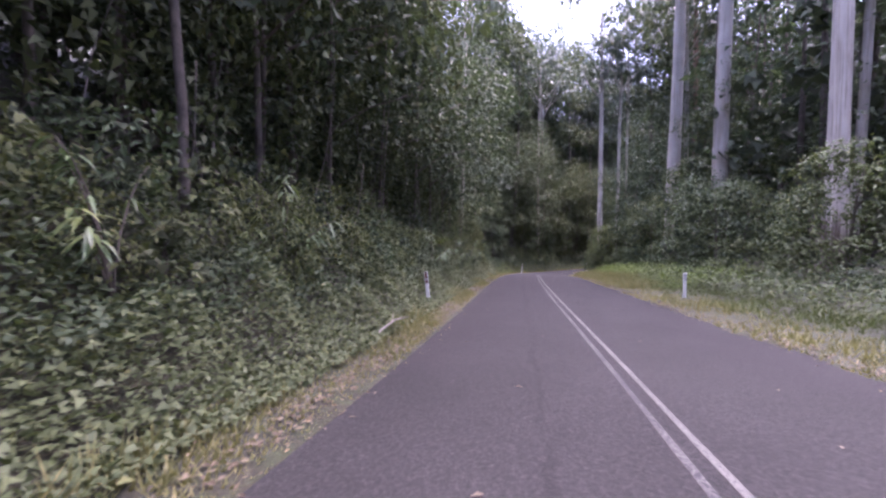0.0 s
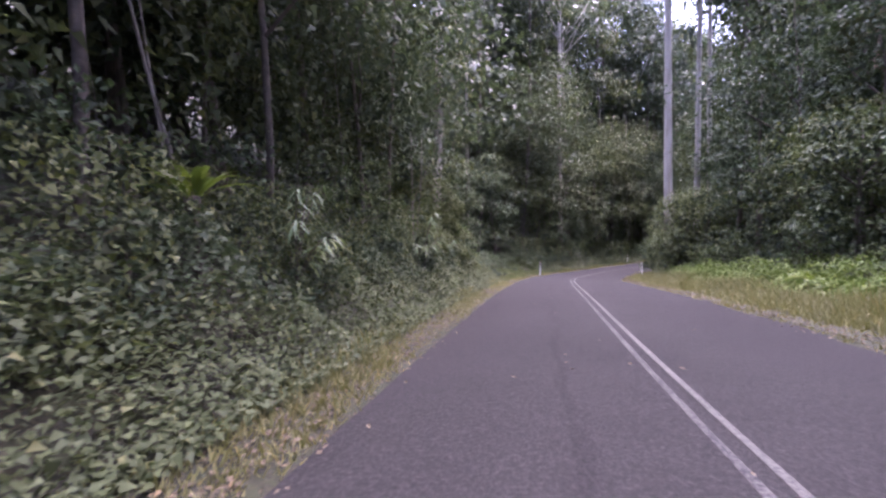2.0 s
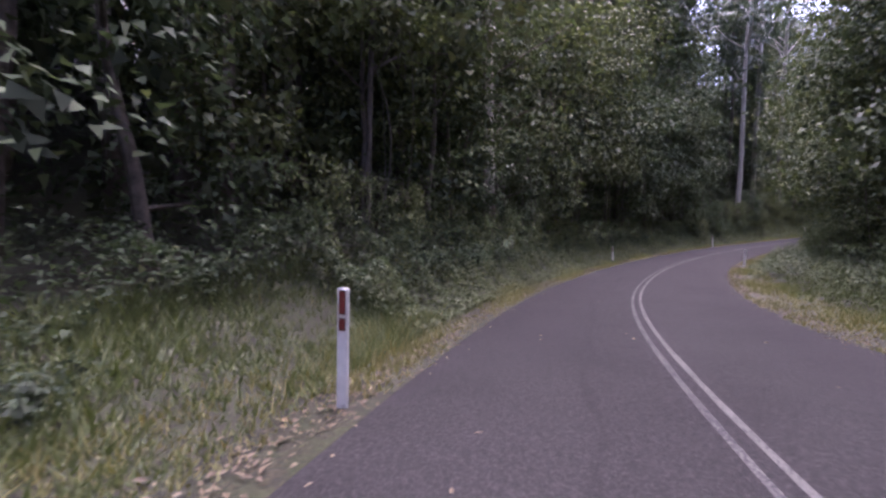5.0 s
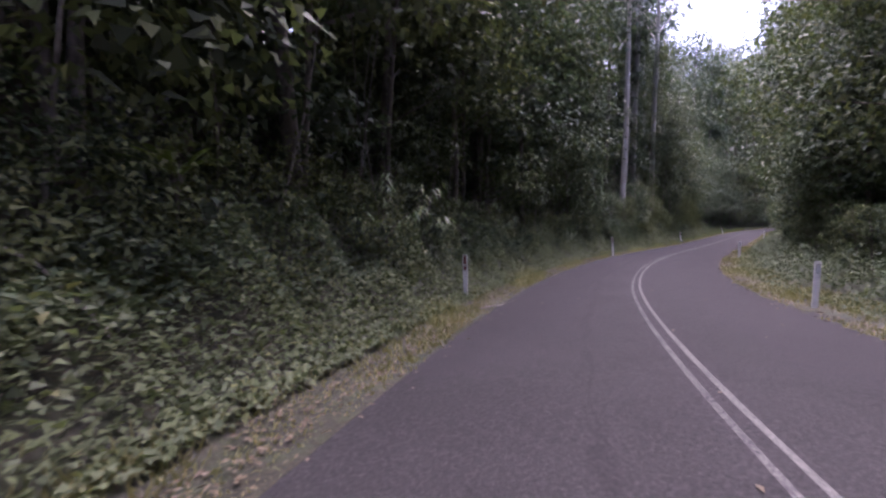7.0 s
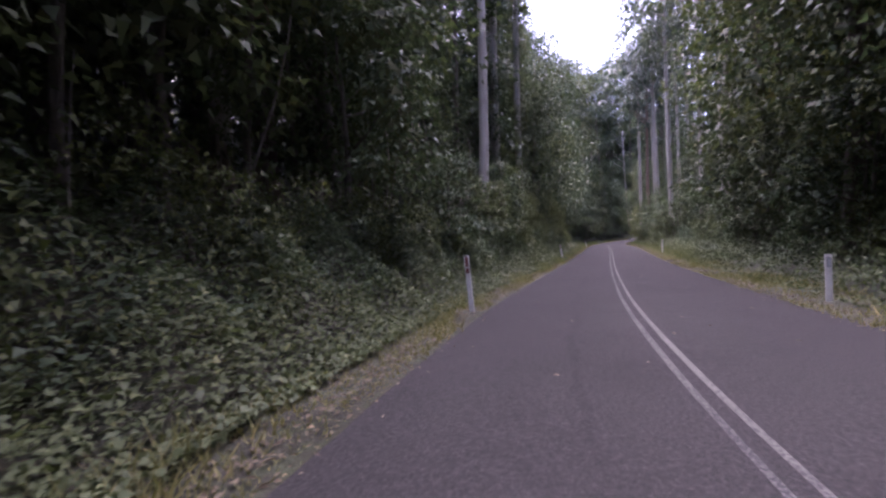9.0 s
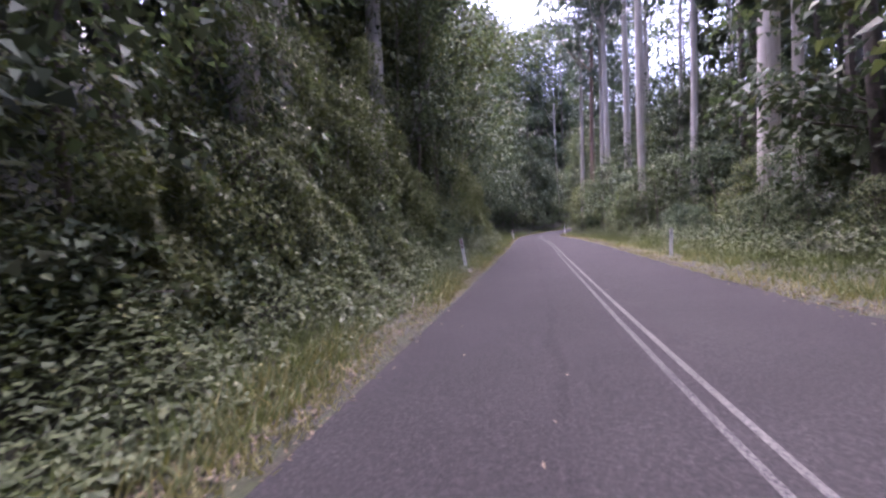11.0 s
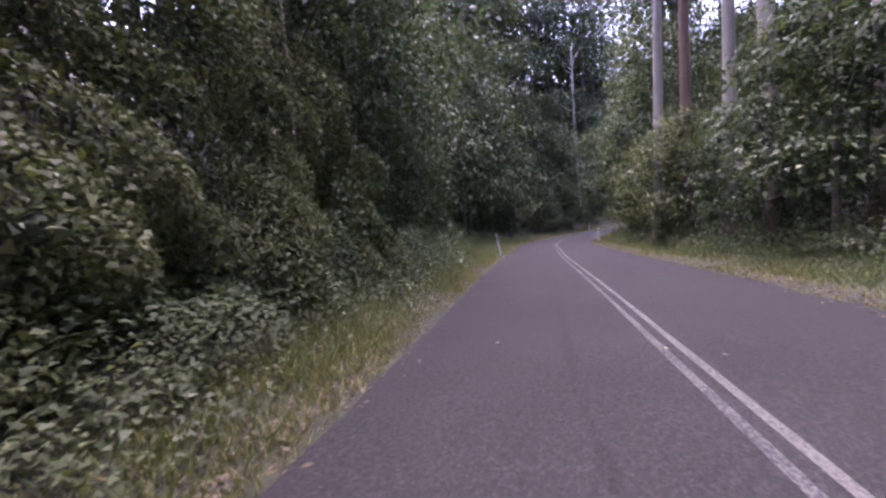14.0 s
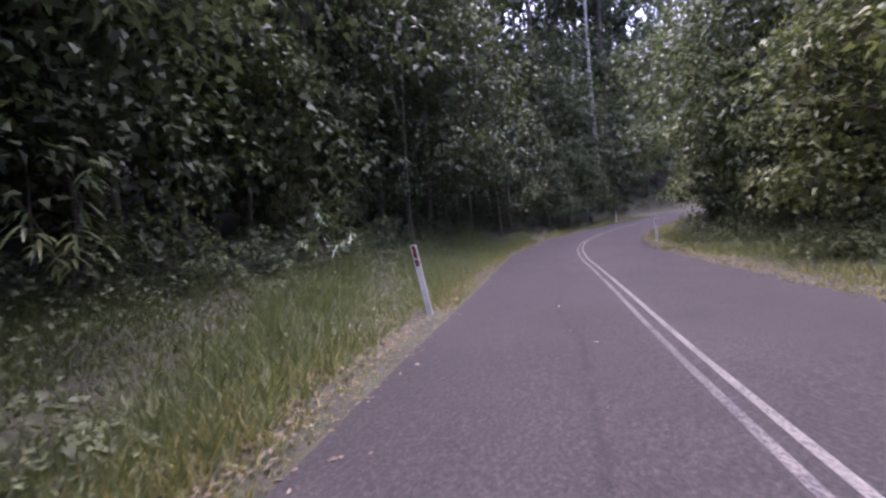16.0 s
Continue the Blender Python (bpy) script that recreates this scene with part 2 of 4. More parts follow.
VERGE = leaf_material("verge_grass_blade", (0.070, 0.078, 0.030), (0.135, 0.136, 0.052), (0.23, 0.205, 0.105), 0.6)
LITTER = leaf_material("dead_leaf", (0.05, 0.032, 0.018), (0.105, 0.074, 0.040), (0.19, 0.150, 0.080), 0.7, 0.1)
BARK_PALE = bark_material("gum_bark", (0.38, 0.35, 0.305), (0.21, 0.175, 0.14), (0.065, 0.048, 0.038), 2.2)
BARK_BROWN = bark_material("brown_bark", (0.20, 0.125, 0.095), (0.11, 0.068, 0.050), (0.07, 0.048, 0.038), 6.0)
BARK_DARK = rough_material("understorey_bark", (0.035, 0.028, 0.022), (0.12, 0.10, 0.08), 5.0, 0.9, 0.02)
BARK_STEM = rough_material("stem_bark", (0.06, 0.05, 0.04), (0.17, 0.15, 0.125), 5.0, 0.85, 0.01)
STICK = rough_material("bleached_wood", (0.09, 0.075, 0.06), (0.24, 0.21, 0.18), 6.0, 0.85, 0.006)
POST_WHITE = plain_material("post_plastic", (0.62, 0.61, 0.58), 0.55, 0.16, 7.0)
RED = plain_material("red_reflector", (0.14, 0.022, 0.018), 0.3, 0.1)
CLEAR = plain_material("white_reflector", (0.40, 0.41, 0.42), 0.2, 0.1)
BLACK = plain_material("black_surround", (0.02, 0.02, 0.02), 0.5, 0.1)


# ---- mesh helpers ----
def mesh_from(name, verts, tris, material_, smooth_=False):
    me = bpy.data.meshes.new(name)
    verts, tris = np.asarray(verts, np.float32), np.asarray(tris, np.int32)
    k = tris.shape[1]
    me.vertices.add(len(verts))
    me.vertices.foreach_set("co", verts.ravel())
    me.loops.add(tris.size)
    me.loops.foreach_set("vertex_index", tris.ravel())
    me.polygons.add(len(tris))
    me.polygons.foreach_set("loop_start", np.arange(0, tris.size, k, dtype=np.int32))
    me.polygons.foreach_set("use_smooth", np.full(len(tris), smooth_))
    me.update(calc_edges=True)
    me.materials.append(material_)
    return me


def part(name, me, parent, label=""):
    ob = new(name, me)
    ob.parent = parent
    if label:
        ob["label"] = label
    return ob


def unit(v):
    return v / np.maximum(np.linalg.norm(v, axis=-1, keepdims=True), 1e-9)


def leaf_mesh(P, D, N, L, W, fold=0.18, bend=0.15):
    """Folded, pointed leaves, two triangles each: foot, way, face, length and width of every leaf."""
    P, D, N = np.asarray(P, float), unit(np.asarray(D, float)), np.asarray(N, float)
    S = unit(np.cross(D, N))
    N = unit(np.cross(S, D))
    L, W = np.broadcast_to(L, len(P))[:, None], np.broadcast_to(W, len(P))[:, None]
    mid = P + D * L * 0.42
    tip = P + D * L - N * L * bend
    v = np.stack([P, mid + S * W / 2 + N * W * fold, tip, mid - S * W / 2 + N * W * fold], 1).reshape(-1, 3)
    i = np.arange(len(P))[:, None] * 4
    f = np.concatenate([i + [0, 1, 2], i + [0, 2, 3]], 0)
    return v, f


def small_leaf_mesh(P, D, N, L, W, bend=0.12):
    """Leaves seen from further off, one pointed triangle each."""
    P, D, N = np.asarray(P, float), unit(np.asarray(D, float)), np.asarray(N, float)
    S = unit(np.cross(D, N))
    L, W = np.broadcast_to(L, len(P))[:, None], np.broadcast_to(W, len(P))[:, None]
    v = np.stack([P - S * W / 2, P + S * W / 2, P + D * L - unit(N) * L * bend], 1).reshape(-1, 3)
    return v, np.arange(3 * len(P)).reshape(-1, 3)


def tube(points, radii, sides=8, rough=0.0, rng=None):
    """A tapered, closed limb along points."""
    points, radii = np.asarray(points, float), np.asarray(radii, float)
    t = unit(np.gradient(points, axis=0))
    ref = np.where(np.abs(t[:, 2:3]) > 0.9, [[1.0, 0, 0]], [[0, 0, 1.0]])
    a = unit(np.cross(t, ref))
    if len(points) > 2:
        for k in range(1, len(a)):
            a[k] = a[k - 1] - t[k] * (a[k - 1] @ t[k])
        a = unit(a)
    b = np.cross(t, a)
    ang = np.linspace(0, 2 * np.pi, sides, endpoint=False)
    rr = radii[:, None] * (1 + (rng.normal(0, rough, (len(points), sides)) if rng is not None and rough else np.zeros((len(points), sides))))
    v = points[:, None] + (a[:, None] * np.cos(ang)[None, :, None] + b[:, None] * np.sin(ang)[None, :, None]) * rr[..., None]
    n = len(points)
    q = []
    for k in range(n - 1):
        for j in range(sides):
            j2 = (j + 1) % sides
            q += [(k * sides + j, k * sides + j2, (k + 1) * sides + j2), (k * sides + j, (k + 1) * sides + j2, (k + 1) * sides + j)]
    v = np.concatenate([v.reshape(-1, 3), points[-1:]])
    q += [((n - 1) * sides + j, (n - 1) * sides + (j + 1) % sides, n * sides) for j in range(sides)]
    return v, np.array(q)


def joined(pieces):
    vs, fs, k = [], [], 0
    for v, f in pieces:
        vs.append(v)
        fs.append(np.asarray(f) + k)
        k += len(v)
    return np.concatenate(vs), np.concatenate(fs)


def lump_leaves(rng, centres, radii, per, length, width, droop=0.5, flat=0.6, small=True):
    """Leaves over the outer sides of many rounded clumps."""
    Ps, Ds, Ns = [], [], []
    for c, r in zip(centres, radii):
        k = max(6, int(per * r * r))
        d = unit(rng.normal(0, 1, (k, 3)) + [0, 0, 0.45])
        rad = r * rng.uniform(0.70, 1.10, (k, 1)) * np.array([1.08, 1.08, 0.56])
        Ps.append(c + d * rad)
        Ds.append(unit(d * [1, 1, 0.5] + rng.normal(0, 0.55, (k, 3)) - [0, 0, droop]))
        Ns.append(unit(d * (1 - flat) + np.array([0, 0, flat]) + rng.normal(0, 0.24, (k, 3))))
    P, D, N = np.concatenate(Ps), np.concatenate(Ds), np.concatenate(Ns)
    k = len(P)
    make = small_leaf_mesh if small else leaf_mesh
    return make(P, D, N, length * rng.uniform(0.6, 1.35, k), width * rng.uniform(0.7, 1.25, k))


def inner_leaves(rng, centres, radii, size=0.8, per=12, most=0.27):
    """Larger leaves deep inside each clump, coloured darker to paint in its shade."""
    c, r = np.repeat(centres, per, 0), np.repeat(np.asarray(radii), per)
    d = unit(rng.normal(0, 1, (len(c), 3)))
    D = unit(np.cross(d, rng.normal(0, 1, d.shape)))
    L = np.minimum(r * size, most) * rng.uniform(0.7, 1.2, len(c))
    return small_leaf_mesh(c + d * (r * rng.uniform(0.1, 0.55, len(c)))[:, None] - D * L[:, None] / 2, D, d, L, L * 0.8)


# ---- kinds of plants, each built once at the origin ----
def shrub(seed, radius, height, leaf, width, count, mat_, name="shrub"):
    rng = np.random.default_rng(seed)
    root = new(name)
    k = 13
    ang, rr = rng.uniform(0, 6.28, k), radius * np.sqrt(rng.uniform(0.02, 1, k))
    zz = height * rng.uniform(0.15, 0.95, k) * (1 - 0.45 * (rr / radius) ** 2)
    c = np.stack([rr * np.cos(ang), rr * np.sin(ang), zz], 1)
    rad = radius * rng.uniform(0.28, 0.5, k)
    per = count / np.sum(rad ** 2)
    for j in range(3):
        e = c[j]
        mid = e * [0.45, 0.45, 0.6] + rng.normal(0, 0.05, 3)
        part("stem", mesh_from("stem", *tube([e * [0.15, 0.15, 0] - [0, 0, 0.15], mid, e], [0.022, 0.014, 0.006], 4), BARK_DARK), root)
    part("foliage", mesh_from("foliage", *lump_leaves(rng, c, rad, per, leaf, width, 0.35, 0.42, False), mat_), root)
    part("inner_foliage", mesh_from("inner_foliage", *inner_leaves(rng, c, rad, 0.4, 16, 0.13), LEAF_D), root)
    return root


def scrub_tree(seed, height, spread, leaf, count, mat_, skirt=0.1, stout=1.0, name="understorey_tree"):
    """A vine-hung tree of the forest's edge, leafy nearly to the ground."""
    rng = np.random.default_rng(seed)
    root = new(name)
    lean = rng.normal(0, 0.05, 2)
    hz = np.linspace(-0.4, height * 0.93, 8)
    wob = np.cumsum(rng.normal(0, 0.07, (8, 2)), 0)
    pts = np.column_stack([lean[0] * hz + wob[:, 0], lean[1] * hz + wob[:, 1], hz])
    part("trunk", mesh_from("trunk", *tube(pts, np.linspace(0.14, 0.03, 8) * stout * height / 8, 7, 0.08, rng), BARK_DARK, True), root)
    k = int(18 + height * 1.5)
    z = height * (skirt + (1 - skirt) * rng.uniform(0, 1, k) ** 0.85)
    env = spread * (0.55 + 0.65 * np.sin(np.pi * np.clip(z / height, 0.05, 0.98)) ** 0.8) * (1.05 - 0.35 * z / height)
    ang = rng.uniform(0, 6.28, k)
    r = env * np.sqrt(rng.uniform(0.15, 1, k))
    c = np.column_stack([np.interp(z, hz, pts[:, 0]) + r * np.cos(ang), np.interp(z, hz, pts[:, 1]) + r * np.sin(ang), z])
    rad = spread * rng.uniform(0.34, 0.66, k)
    for j in range(4):
        a = np.array([np.interp(z[j] * 0.75, hz, pts[:, 0]), np.interp(z[j] * 0.75, hz, pts[:, 1]), z[j] * 0.75])
        part("limb", mesh_from("limb", *tube([a, (a + c[j]) / 2 + rng.normal(0, 0.12, 3), c[j]], [0.05, 0.03, 0.01], 4), BARK_DARK), root)
    outer = lump_leaves(rng, c, rad, count / np.sum(rad ** 2), leaf, leaf * 0.7, 0.6, 0.3)
    part("crown", mesh_from("crown", *outer, mat_), root)
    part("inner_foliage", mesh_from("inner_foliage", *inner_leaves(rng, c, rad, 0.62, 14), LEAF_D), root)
    return root


def gum_tree(seed, height, thick, lean, bark, bare=0.55, count=1100, vines=0.0, dead_top=False, name="gum_tree"):
    """A tall, straight gum with a bare bole and a high open crown."""
    rng = np.random.default_rng(seed)
    root = new(name)
    k = 16
    hz = np.concatenate([[-0.5, 0.0, 0.5, 1.4], np.linspace(3, height * 0.9, k - 4)])
    bx = lean[0] * hz + 0.10 * np.sin(hz * 0.21 + seed) + 0.012 * lean[0] * np.maximum(hz, 0) ** 1.3
    by = lean[1] * hz + 0.10 * np.cos(hz * 0.17 + seed * 2)
    pts = np.column_stack([bx, by, hz])
    rad = thick / 2 * (1 - 0.62 * np.clip(hz / height, 0, 1)) * (1 + 0.55 * np.exp(-np.maximum(hz, 0) / 0.7))
    part("trunk", mesh_from("trunk", *tube(pts, rad, 14, 0.025, rng), bark, True), root)
    cs, rs = [], []
    for j in range(8):
        z0 = height * rng.uniform(bare, 0.88)
        a = np.array([np.interp(z0, hz, bx), np.interp(z0, hz, by), z0])
        an = rng.uniform(0, 6.28)
        reach = height * rng.uniform(0.06, 0.15)
        e = a + [math.cos(an) * reach, math.sin(an) * reach, reach * rng.uniform(0.7, 1.5)]
        mid = (a + e) / 2 + rng.normal(0, 0.3, 3) - [0, 0, 0.25]
        r0 = float(np.interp(z0, hz, rad)) * 0.5
        part("limb", mesh_from("limb", *tube([a, mid, e], [r0, r0 * 0.6, r0 * 0.2], 6), bark, True), root)
        for q in range(5):
            cs.append(e + rng.normal(0, height * 0.045, 3))
            rs.append(height * rng.uniform(0.03, 0.06))
    if not dead_top:
        rs = np.array(rs)
        outer = lump_leaves(rng, np.array(cs), rs, count * 1.6 / np.sum(rs ** 2), 0.46, 0.22, 0.9, 0.2)
        inner = lump_leaves(rng, np.array(cs), rs * 0.8, count * 0.4 / np.sum(rs ** 2), 1.0, 0.5, 0.8, 0.2)
        part("crown", mesh_from("crown", *joined([outer, inner]), LEAF_G), root)
    if vines:
        z = rng.uniform(0.5, height * vines, 120)
        an = rng.uniform(0, 6.28, 120)
        c = np.column_stack([np.interp(z, hz, bx) + 0.5 * np.cos(an), np.interp(z, hz, by) + 0.5 * np.sin(an), z])
        part("vine", mesh_from("vine", *lump_leaves(rng, c, rng.uniform(0.45, 0.85, 120), 90, 0.24, 0.14, 0.8), LEAF_B), root, "leafy vine hanging round the trunk")
    return root


def blade(base, way, length, width, droop, segs=5):
    """One long arching blade or frond leaf."""
    way = unit(np.asarray(way, float))
    side = unit(np.cross(way, [0, 0, 1.0]))
    t = np.linspace(0, 1, segs + 1)
    c = base + way * (length * t)[:, None] + np.array([0, 0, -1.0]) * (droop * length * t ** 2)[:, None]
    w = width * np.sin(np.pi * np.clip(0.12 + 0.88 * t, 0, 1)) ** 0.8
    w[-1] = 0.004
    up = np.array([0, 0, 0.15])
    v = np.stack([c + side * w[:, None] / 2 + up * w[:, None], c, c - side * w[:, None] / 2 + up * w[:, None]], 1).reshape(-1, 3)
    f = []
    for k in range(segs):
        a = 3 * k
        f += [(a, a + 1, a + 4), (a, a + 4, a + 3), (a + 1, a + 2, a + 5), (a + 1, a + 5, a + 4)]
    return v, np.array(f)


def nest_fern(seed):
    rng = np.random.default_rng(seed)
    root = new("nest_fern")
    part("root_ball", mesh_from("root_ball", *tube([[0, 0, -0.12], [0, 0, 0.0], [0, 0, 0.14]], [0.05, 0.10, 0.06], 8, 0.1, rng), BARK_DARK), root)
    part("stem", mesh_from("stem", *tube([[0.05, 0.03, -1.6], [-0.04, 0.0, -0.8], [0, 0, 0.0]], [0.035, 0.03, 0.03], 6, 0.1, rng), BARK_DARK), root)
    for k in range(15):
        a = k * 2.4 + rng.normal(0, 0.2)
        up = rng.uniform(0.35, 1.5)
        part("frond", mesh_from("frond", *blade([0.08 * math.cos(a), 0.08 * math.sin(a), 0.12], [math.cos(a), math.sin(a), up], rng.uniform(0.7, 1.0), 0.12, 0.42, 6), LEAF_F), root)
    return root


def cane_plant(seed, mat_):
    """Arching canes with long drooping leaves."""
    rng = np.random.default_rng(seed)
    root = new("cane_plant")
    for k in range(7):
        a = rng.uniform(0, 6.28)
        h, out = rng.uniform(1.3, 2.5), rng.uniform(0.4, 1.1)
        t = np.linspace(0, 1, 6)
        pts = np.column_stack([math.cos(a) * out * t ** 1.7, math.sin(a) * out * t ** 1.7, h * (t - 0.22 * t ** 3) - 0.1])
        part("cane", mesh_from("cane", *tube(pts, np.linspace(0.016, 0.006, 6), 5), BARK_DARK), root)
        ls = []
        for j in range(15):
            q = rng.uniform(0.45, 1)
            p = np.array([np.interp(q, t, pts[:, i]) for i in range(3)])
            b = a + rng.normal(0, 1.0)
            ls.append(blade(p, [math.cos(b), math.sin(b), rng.uniform(-0.5, 0.3)], rng.uniform(0.2, 0.38), rng.uniform(0.035, 0.06), rng.uniform(0.3, 0.7), 3))
        part("leaves", mesh_from("leaves", *joined(ls), mat_), root)
    return root


def fern(seed):
    rng = np.random.default_rng(seed)
    root = new("fern")
    for k in range(11):
        a = k * 2.4 + rng.normal(0, 0.2)
        ln = rng.uniform(0.8, 1.3)
        t = np.linspace(0.15, 1, 16)
        way = unit(np.array([math.cos(a), math.sin(a), rng.uniform(0.6, 1.4)]))
        c = way * (ln * t)[:, None] - np.array([0, 0, 1.0]) * (0.6 * ln * t ** 2)[:, None]
        side = np.array([-math.sin(a), math.cos(a), 0])
        w = 0.26 * np.sin(np.pi * (0.15 + 0.85 * t)) ** 0.8 + 0.02
        P = np.concatenate([c, c])
        D = np.concatenate([side + way * 0.5 - [0, 0, 0.15], -side + way * 0.5 - [0, 0, 0.15]] * 1).reshape(2, 3).repeat(16, 0)
        part("frond", mesh_from("frond", *leaf_mesh(P, D, np.tile([0, 0, 1.0], (32, 1)), np.concatenate([w, w]), 0.075), LEAF_F), root)
    return root


def placed(kind, spots, label, category, group):
    """Puts a built plant at the first spot and copies of it at the others; a spot is (place, turn, scale)."""
    tagged(kind, label, category, group)
    for k, (p, turn, sc) in enumerate(spots):
        sc = sc if isinstance(sc, tuple) else (sc, sc, sc)
        m = pose(p[0], p[1], p[2], 0, 0, turn) @ Matrix.Diagonal((*sc, 1))
        if k == 0:
            first = m
        else:
            copy_thing(kind, m)
    kind.matrix_basis = first


# ---- ground, one sheet ----
def make_ground():
    step = 1.25
    gx, gy = np.arange(RX.min() - 75, RX.max() + 75, step), np.arange(RY.min() - 75, RY.max() + 75, step)
    X, Y = np.meshgrid(gx, gy, indexing="ij")
    pts = np.column_stack([X.ravel(), Y.ravel()])
    sub = slice(None, None, 3)
    cx, cy = RX[sub], RY[sub]
    near = np.empty(len(pts), int)
    for a in range(0, len(pts), 8000):
        b = pts[a:a + 8000]
        near[a:a + 8000] = ((b[:, :1] - cx) ** 2 + (b[:, 1:] - cy) ** 2).argmin(1) * 3
    h = RH[near]
    dx, dy = pts[:, 0] - RX[near], pts[:, 1] - RY[near]
    u = dx * np.cos(h) - dy * np.sin(h)
    al = dx * np.sin(h) + dy * np.cos(h)
    off = np.hypot(dx, dy)
    u = np.where(off > 12, np.sign(u) * off, u)
    s = RS[near] + np.clip(al, -2, 2)
    z = np.interp(s, RS, RZ) + profile(s, u) - 0.35 * (1 - smooth(10.5, 12.5, np.abs(u)))
    nx, ny = len(gx), len(gy)
    i = np.arange((nx - 1) * (ny - 1))
    a = (i // (ny - 1)) * ny + i % (ny - 1)
    f = np.stack([a, a + ny, a + ny + 1, a + 1], 1)
    ob = new("ground", mesh_from("ground", np.column_stack([pts, z]), f, SOIL, True))
    tagged(ob, "dark forest floor of soil and leaf mould beside the road", "ground", kind="structure")


make_ground()


def make_bank(name, cols, label):
    """A bank beside the road, finely modelled, over the sheet of the ground."""
    ss = np.arange(S0 + 1, S1 - 1, 0.5)
    S, U = np.meshgrid(ss, np.array(cols), indexing="ij")
    h = np.interp(S, RS, RH)
    rough = 0.03 * np.sin(5.1 * S + 2 * U) * np.sin(3.3 * U - 2.2 * S) * smooth(3.2, 4.2, np.abs(U))
    V = np.stack([np.interp(S, RS, RX) + U * np.cos(h), np.interp(S, RS, RY) - U * np.sin(h), np.interp(S, RS, RZ) + profile(S, U) + rough], -1)
    n, m = S.shape
    i = np.arange((n - 1) * (m - 1))
    a = (i // (m - 1)) * m + i % (m - 1)
    f = np.stack([a, a + 1, a + m + 1, a + m], 1)
    tagged(new(name, mesh_from(name, V.reshape(-1, 3), f, SOIL, True)), label, "bank", kind="structure")


make_bank("bank_left", [-12.5, -11.5, -10.5, -9.5, -8.6, -7.8, -7.2, -6.6, -6.0, -5.4, -4.9, -4.4, -4.0, -3.6, -3.2, -2.78, -2.7], "sloping earth bank with leaf mould beside the road")
make_bank("bank_right", [2.62, 2.7, 3.1, 3.5, 4.0, 4.5, 5.0, 5.6, 6.3, 7.0, 7.8, 8.6, 9.5, 10.5, 11.5, 12.5], "low earth verge with leaf mould beside the road")


# ---- road ----
def ribbon(name, u0, u1, dz, material_, step=0.5, ragged=0.0, across=1):
    rng = np.random.default_rng(5)
    ss = np.arange(S0 + 1, S1 - 1, step)
    j0, j1 = (np.convolve(rng.normal(0, ragged, len(ss) + 4), np.ones(5) / 2.2, "valid") if ragged else np.zeros(len(ss)) for _ in range(2))
    vs, uvs = [], []
    for k, s in enumerate(ss):
        for c in range(across + 1):
            u = u0 + (u1 - u0) * c / across + (j0[k] if c == 0 else j1[k] if c == across else 0)
            vs.append(at(s, u, dz - u * float(np.interp(s, RS, RB)) - 0.012 * abs(u)))
            uvs.append((u, s))
    w = across + 1
    fs = [(k * w + c, k * w + c + 1, (k + 1) * w + c + 1, (k + 1) * w + c) for k in range(len(ss) - 1) for c in range(across)]
    me = mesh_from(name, [tuple(v) for v in vs], fs, material_, True)
    layer = me.uv_layers.new(name="UVMap")
    idx = np.empty(len(me.loops), np.int32)
    me.loops.foreach_get("vertex_index", idx)
    layer.data.foreach_set("uv", np.array(uvs, np.float32)[idx].ravel())
    return new(name, me)


tagged(ribbon("road", EDGE_L, EDGE_R, 0.0, ASPHALT, 0.25, 0.07, 8), "worn purple-grey asphalt road with ragged edges", "road", kind="structure")
tagged(ribbon("road_line", -0.130, -0.062, 0.006, PAINT_L, 0.5, 0.004), "worn white painted centre line on asphalt", "road line", kind="structure")
tagged(ribbon("road_line", 0.056, 0.124, 0.006, PAINT_R, 0.5, 0.004), "white painted centre line on asphalt", "road line", kind="structure")

# ---- gum trees along the road: distance, side, trunk, height ----
GUMS_RIGHT = [(18.6, 9.1, 0.80, 34), (24.6, 11.6, 0.55, 31), (9.6, 8.9, 0.42, 33), (12.6, 10.9, 0.75, 36), (14.6, 12.6, 0.42, 28), (26.5, 9.2, 0.95, 36),
              (43.5, 5.6, 0.60, 33), (45.0, 7.0, 0.42, 31), (46.2, 8.0, 0.40, 30), (59, 9.2, 0.45, 29), (94, 9.0, 0.5, 30),
              (117.5, 8.8, 0.88, 38), (116.8, 9.6, 0.45, 33), (124.5, 8.4, 0.45, 33), (128.5, 9.2, 0.30, 27), (127.0, 6.2, 0.52, 34), (133.0, 8.0, 0.40, 32), (136.5, 7.6, 0.68, 35),
              (139.5, 6.8, 0.58, 33), (142.5, 6.4, 0.53, 32), (146.0, 4.8, 0.50, 31), (141, 10.5, 0.5, 33), (157.5, 8.0, 0.5, 32)]
GUMS_BROWN = [(145.0, 5.9, 0.52, 32), (88.5, -10.5, 0.65, 32), (36.0, 13.5, 0.6, 32)]
